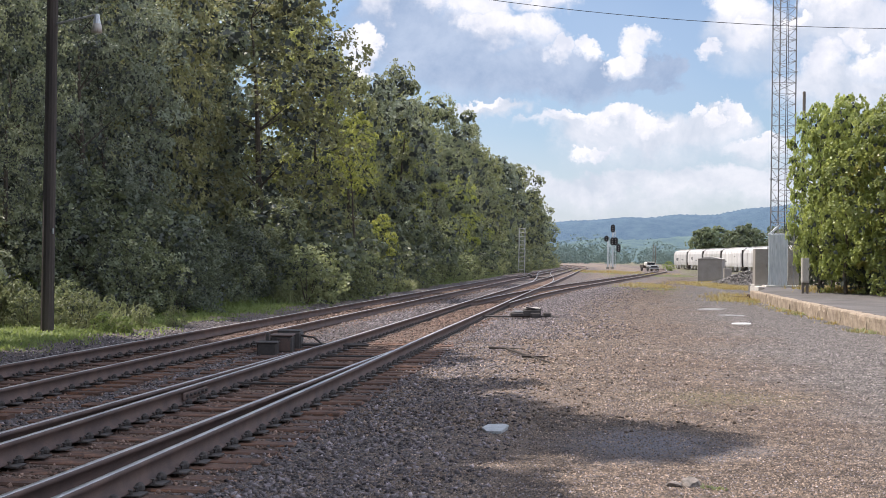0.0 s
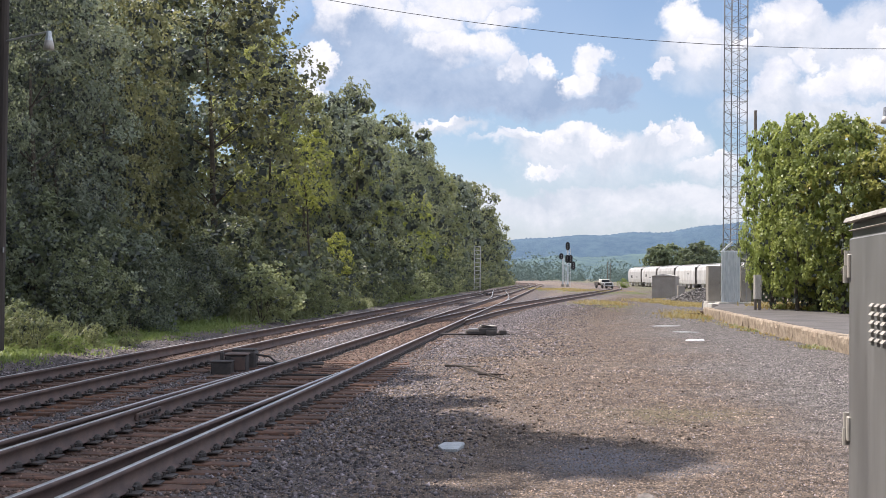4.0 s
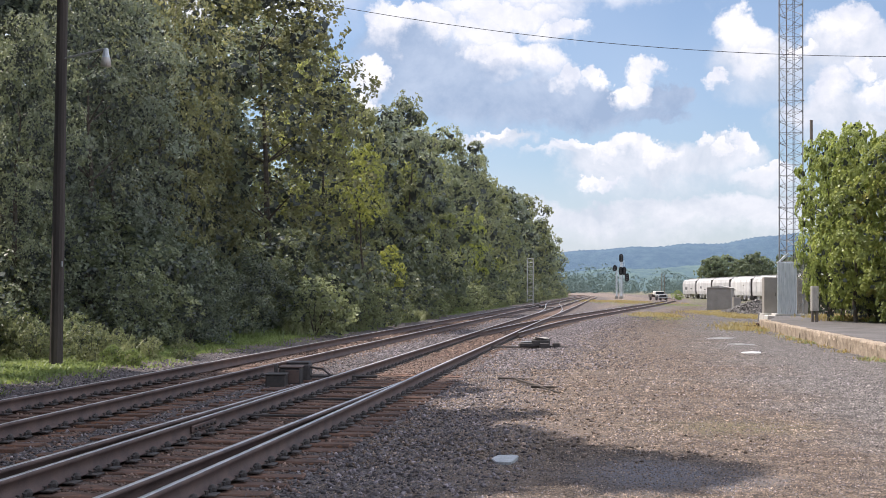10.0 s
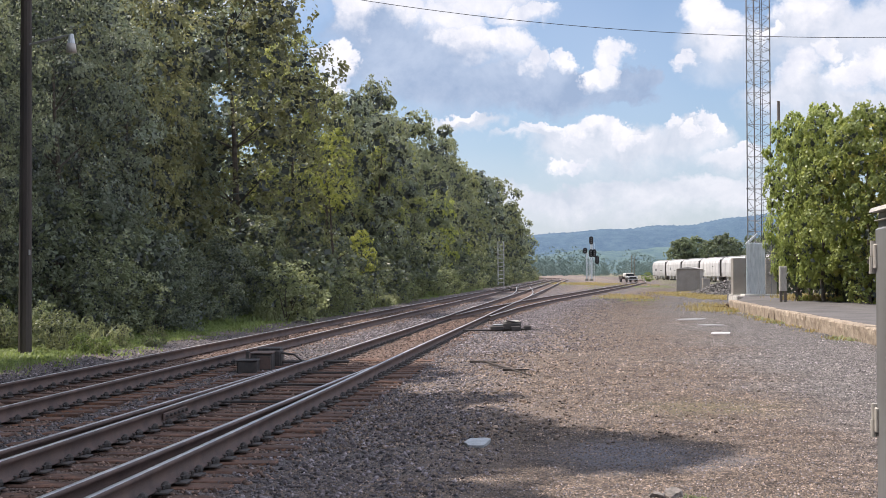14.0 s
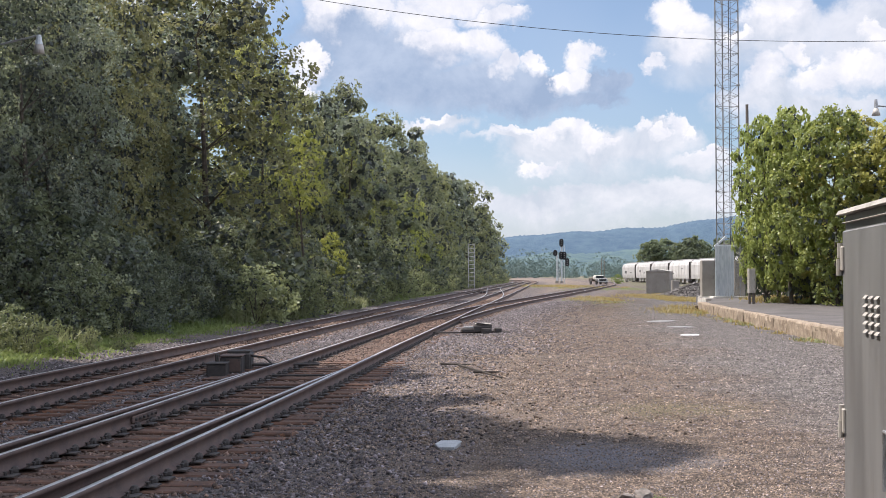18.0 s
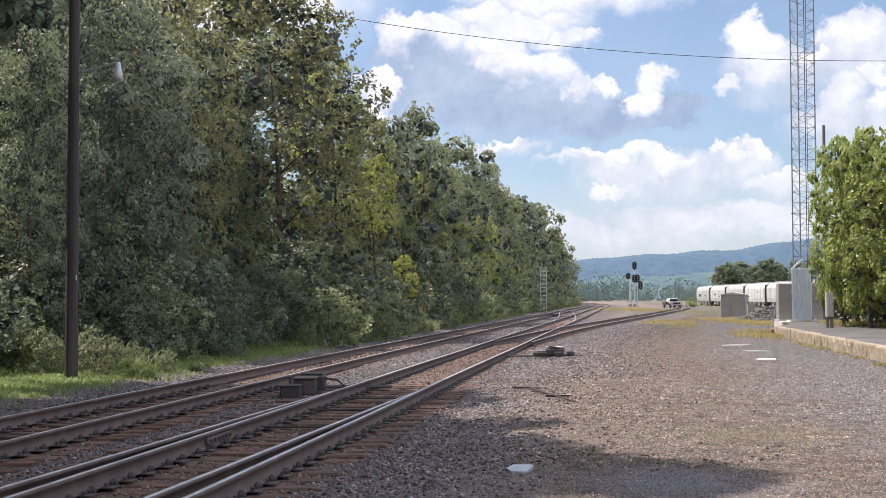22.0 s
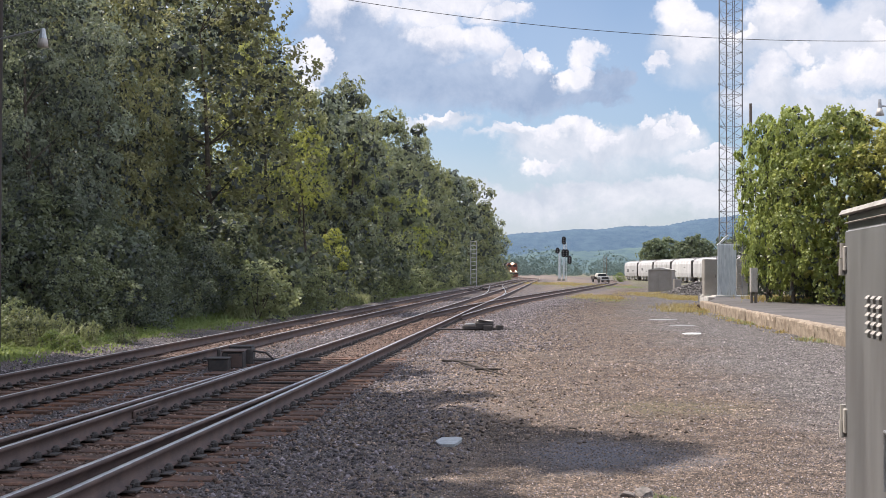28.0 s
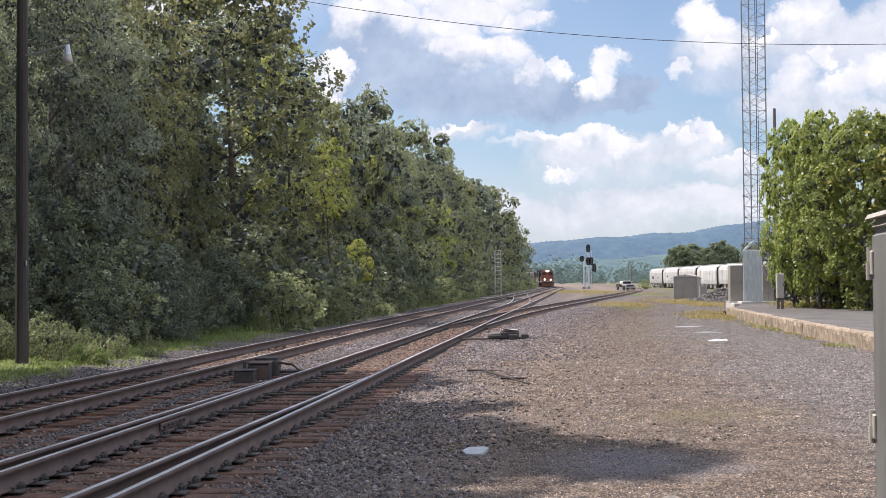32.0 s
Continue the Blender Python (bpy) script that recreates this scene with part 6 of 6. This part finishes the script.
rock(1.50, 10.12, 0.22, 0.15, 0.085, "grey broken rock on the gravel", 5)
rock(1.36, 10.05, 0.13, 0.10, 0.055, "small broken rock on the gravel", 6)
grass_patch("gravel_weed", [(1.63, 10.0, 0), (1.69, 9.93, 0)], L_WEED, "small green weed in the gravel", 0.035, 18, 33, 0.035)
for x, y, ln, tu in ((0.36, 22.95, 3.3, -77), (-0.05, 25.1, 0.8, -35), (0.5, 22.6, 0.5, -20)):
    bm = rod(BM(), (-ln / 2, 0, 0.03), (ln / 2, 0, 0.045), 0.026, 6, 0.012)
    solid("dead_branch", bm, M_POLE, pose(x, y, float(ground_z(x, y)), 0, 0, tu), "dead brown branch lying on the ballast", "branch")
rng = np.random.default_rng(31)


# ---- loose stones near the camera ----
def scatter(n, x0, x1, y0, y1, seed, lo, hi, follow):
    r = np.random.default_rng(seed)
    y = y0 + (y1 - y0) * r.uniform(0, 1, n) ** 1.6
    x = r.uniform(x0, x1, n) + (track_b(y) if follow else 0)
    s = r.uniform(lo, hi, n)
    return np.stack((x, y, ground_z(x, y) + swell(x, y) + s * 0.1), 1), s


c, s = scatter(44000, -6.5, 3.6, 8, 36, 1, 0.016, 0.040, True)
off = np.minimum(np.abs(c[:, 0] - track_b(c[:, 1])), np.abs(c[:, 0] - track_a(c[:, 1])))
keep = (off > 1.2) | (np.random.default_rng(8).uniform(0, 1, len(c)) < 0.75)
keep &= np.random.default_rng(9).uniform(1.6, 4.2, len(c)) > c[:, 0] - track_b(c[:, 1])
c, s = c[keep], s[keep]
inner = np.minimum(np.abs(c[:, 0] - track_b(c[:, 1])), np.abs(c[:, 0] - track_a(c[:, 1]))) < np.random.default_rng(10).uniform(0.9, 1.7, len(c))
stone_field("ballast", c[~inner], s[~inner], M_STONE, "loose grey crushed ballast between the tracks", "ballast", 5)
stone_field("rusty_ballast", c[inner], s[inner], M_REDSTONE, "rust-brown crushed ballast between the rails", "ballast", 25)
# the bed further along, where the ballast half covers the ties
r6 = np.random.default_rng(66)
yy = 34 + 56 * r6.uniform(0, 1, 26000) ** 1.15
lo, hi = track_a(yy) - 1.7, right_edge(yy) + 1.5
xx = lo + (hi - lo) * r6.uniform(0, 1, len(yy))
ss = r6.uniform(0.025, 0.06, len(yy))
near_rail = np.minimum(np.minimum(np.abs(xx - track_a(yy)), np.abs(xx - track_b(yy))), np.abs(xx - right_edge(yy))) < r6.uniform(0.8, 1.6, len(yy))
clear = np.min([np.abs(np.abs(xx - f(yy)) - HALF) for f in (track_a, track_b, right_edge)], axis=0) > 0.12
bed = np.stack((xx, yy, ground_z(xx, yy) + ss * 0.1), 1)
stone_field("ballast_bed", bed[clear & ~near_rail], ss[clear & ~near_rail], M_STONE, "grey ballast between the two tracks", "ballast", 26)
stone_field("rusty_ballast_bed", bed[clear & near_rail], ss[clear & near_rail], M_REDSTONE, "rust-brown ballast half covering the ties", "ballast", 27)
r5 = np.random.default_rng(55)
yy = r5.uniform(28, 85, 15000)
off = 1.3 + np.abs(r5.normal(0, 1.7, len(yy)))
xx = right_edge(yy) + off
ss = r5.uniform(0.02, 0.05, len(yy))
stone_field("ballast_shoulder", np.stack((xx, yy, ground_z(xx, yy) + swell(xx, yy) + ss * 0.1), 1), ss, M_STONE, "grey ballast shoulder beside the siding points", "ballast", 15)


def pebble_field(name, centres, sizes, mat, label, seed):
    """Small angular stones half sunk in the lot, four faces each, joined."""
    r = np.random.default_rng(seed)
    n = len(centres)
    a = r.uniform(0, 6.28, n)[:, None] + np.arange(4) * 1.571 + r.uniform(-0.45, 0.45, (n, 4))
    q = r.uniform(0.6, 1.35, (n, 4))
    foot = np.stack((np.cos(a) * q, np.sin(a) * q, np.full((n, 4), -0.25)), -1)
    peak = np.concatenate((r.uniform(-0.35, 0.35, (n, 1, 2)), r.uniform(0.45, 0.95, (n, 1, 1))), 2)
    v = np.concatenate((foot, peak), 1) * sizes[:, None, None] + centres[:, None]
    tri = np.array(((0, 1, 4), (1, 2, 4), (2, 3, 4), (3, 0, 4)))
    f = (tri[None] + 5 * np.arange(n)[:, None, None]).reshape(-1, 3)
    me = mesh_np(name, v.reshape(-1, 3), f, mat)
    off = np.repeat(centres[:, 0] - right_edge(centres[:, 1]), 5)
    me.attributes.new("across", "FLOAT", "POINT").data.foreach_set("value", off.astype(np.float32))
    return tagged(new(name, me), label, "gravel", kind="stuff")


def strewn(n, seed, lo, hi, y0=8.0, y1=60.0):
    """Points over the lot, closest where the camera stands."""
    r = np.random.default_rng(seed)
    y = 1 / (1 / y0 - (1 / y0 - 1 / y1) * r.uniform(0, 1, n))
    left, right = right_edge(y) + 1.5, np.minimum(0.35 * y + 1.0, KERB(y) - 0.1)
    x = left + (right - left) * r.uniform(0, 1, n)
    size = r.uniform(lo, hi, n) * np.clip(y / 15, 0.85, 1.6)
    return np.stack((x, y, ground_z(x, y) + swell(x, y)), 1), size


# coarse stone spilt from the shoulder over the edge of the lot
r9 = np.random.default_rng(91)
yy = 13 + 24 * r9.uniform(0, 1, 11000) ** 1.1
xx = track_b(yy) + 1.5 + np.abs(r9.normal(0, 2.1, len(yy)))
clump = np.array([noise.noise((a * 0.9, b * 0.6, 9)) for a, b in zip(xx, yy)]) + 0.35 > r9.uniform(0, 0.8, len(yy))
xx, yy = xx[clump], yy[clump]
ss = r9.uniform(0.014, 0.036, len(yy))
stone_field("spilt_stone", np.stack((xx, yy, ground_z(xx, yy) + swell(xx, yy) + ss * 0.15), 1), ss, M_GRAVEL, "coarse brown and grey stone spilt beside the track", "gravel", 92)
c, s = strewn(100000, 2, 0.007, 0.018)
pebble_field("loose_gravel", c, s, M_GRAVEL, "loose tan and grey gravel on the lot", 6)
c, s = strewn(30000, 7, 0.007, 0.020)
pebble_field("dark_pebbles", c, s, M_STONE, "darker pebbles strewn over the lot", 16)


# ---- the approaching train ----
def loco(nose):
    ob = thing("locomotive", pose(0, 0, 0), "dark diesel locomotive with red nose and bright headlamps" if nose else "dark trailing diesel locomotive", "locomotive")
    part("frame", box(BM(), (0, 10.5, 1.25), (3.05, 21.0, 0.35), 0.04), M_LOCO, ob)
    part("walkway_edge", box(BM(), (0, 10.5, 1.47), (3.1, 20.6, 0.07), 0.01), M_LOCOPALE, ob)
    bm = BM()
    prism(bm, ((-0.95, 1.45), (0.95, 1.45), (0.95, 2.75), (0.6, 3.0), (-0.6, 3.0), (-0.95, 2.75)), lambda a, b: (a, 0.9, b), lambda a, b: (a, 2.7, b))
    part("nose", bm, M_LOCORED, ob, "red short nose")
    bm = BM()
    prism(bm, ((-1.5, 1.45), (1.5, 1.45), (1.5, 3.7), (1.1, 4.35), (-1.1, 4.35), (-1.5, 3.7)), lambda a, b: (a, 2.7, b), lambda a, b: (a, 5.2, b))
    cab = part("cab", bm, M_LOCORED if nose else M_LOCO, ob)
    for sx in (-0.75, 0.75):
        part("windscreen", box(BM(), (sx, 2.68, 3.4), (1.0, 0.06, 0.55), 0.04), M_WINDOW, cab)
    part("number_board", box(BM(), (0, 2.62, 4.05), (1.3, 0.1, 0.28), 0.03), M_LOCOPALE, cab)
    bm = BM()
    prism(bm, ((-0.95, 1.45), (0.95, 1.45), (0.95, 3.9), (0.6, 4.2), (-0.6, 4.2), (-0.95, 3.9)), lambda a, b: (a, 5.2, b), lambda a, b: (a, 17.0, b))
    part("long_hood", bm, M_LOCO, ob)
    bm = BM()
    prism(bm, ((-1.45, 3.5), (1.45, 3.5), (1.3, 4.4), (-1.3, 4.4)), lambda a, b: (a, 16.2, b), lambda a, b: (a, 20.0, b))
    part("radiator", bm, M_LOCO, ob)
    part("fuel_tank", box(BM(), (0, 10.5, 0.75), (2.6, 5.0, 0.75), 0.12), M_LOCO, ob)
    bm = BM()
    prism(bm, ((-1.5, 0.25), (1.5, 0.25), (1.52, 1.4), (-1.52, 1.4)), lambda a, b: (a, 0.15, b), lambda a, b: (a * 0.98, 0.4, b))
    part("pilot", bm, M_LOCORED if nose else M_LOCO, ob, "red front pilot plate")
    part("pilot_stripe", box(BM(), (0, 0.12, 1.35), (3.0, 0.06, 0.12), 0.01), M_LOCOPALE, ob)
    part("coupler", box(BM(), (0, -0.15, 0.9), (0.35, 0.6, 0.35), 0.05), M_BLACK, ob)
    for sx in (-1, 1):
        for k in range(8):
            part("handrail_post", rod(BM(), (sx * 1.45, 5.8 + k * 1.9, 1.45), (sx * 1.45, 5.8 + k * 1.9, 2.45), 0.025, 6), M_LOCOPALE, ob)
        part("handrail", rod(BM(), (sx * 1.45, 5.4, 2.45), (sx * 1.45, 19.4, 2.45), 0.025, 6), M_LOCOPALE, ob)
    for yy in (4.6, 16.4):
        truck = part("truck", box(BM(), (0, yy, 0.62), (2.3, 4.2, 0.5), 0.1), M_LOCO, ob)
        for ax in (-1.6, 0, 1.6):
            bm = rod(BM(), (-0.82, yy + ax, 0.5), (-0.68, yy + ax, 0.5), 0.5, 18)
            rod(bm, (0.68, yy + ax, 0.5), (0.82, yy + ax, 0.5), 0.5, 18)
            part("wheelset", bm, M_LOCO, truck)
    if nose:
        for sx in (-0.14, 0.14):
            part("headlamp", rod(BM(), (sx, 2.5, 4.05), (sx, 2.58, 4.05), 0.19, 14), M_BEAM, ob, "lit headlamp")
        for sx in (-0.72, 0.72):
            part("ditch_lamp", rod(BM(), (sx, 0.02, 1.85), (sx, 0.1, 1.85), 0.17, 14), M_BEAM, ob, "lit ditch lamp")
        for sx in (-0.72, 0.72):
            part("lamp_bracket", box(BM(), (sx, 0.3, 1.7), (0.3, 0.4, 0.5), 0.03), M_LOCORED, ob)
    return ob


def boxcar():
    ob = thing("freight_car", pose(0, 0, 0), "dark brown freight car behind the locomotives", "freight car", "cars of the train")
    part("body", box(BM(), (0, 8.5, 2.55), (3.0, 16.6, 2.9), 0.05), M_HOPDARK, ob)
    part("roof", box(BM(), (0, 8.5, 4.05), (3.1, 16.8, 0.12), 0.03), M_CASE, ob)
    part("underframe", box(BM(), (0, 8.5, 0.95), (2.4, 16.8, 0.3), 0.03), M_LOCO, ob)
    for yy in (2.6, 14.4):
        part("truck", box(BM(), (0, yy, 0.55), (2.2, 2.6, 0.6), 0.1), M_LOCO, ob)
    return ob


ENGINES = [(loco(True), 0.0), (loco(False), 22.2), (boxcar(), 44.6), (boxcar(), 62.8), (boxcar(), 81.0)]


def train_pose(t, behind):
    """The train comes down track A at 12.7 m/s: its nose is 305 m ahead at 32 s."""
    s = 305 + 12.7 * (32 - t) + behind
    # along the far curve, radius 700 m from 270 m on, heading 0.08 to the right
    a0, arc = math.atan(0.08), s - 270
    h = a0 - arc / 700
    x = float(track_a(270)) + 0.25 + 700 * (math.cos(h) - math.cos(a0)) * 1.0
    y = 270 + 700 * (math.sin(a0) - math.sin(h))
    return pose(x, y, RAIL_TOP, 0, 0, -math.degrees(h))


def motions():
    for ob, behind in ENGINES:
        walk(ob, [(t, train_pose(t, behind)) for t in np.arange(0, 32.01, 2.0).tolist()])


motions()
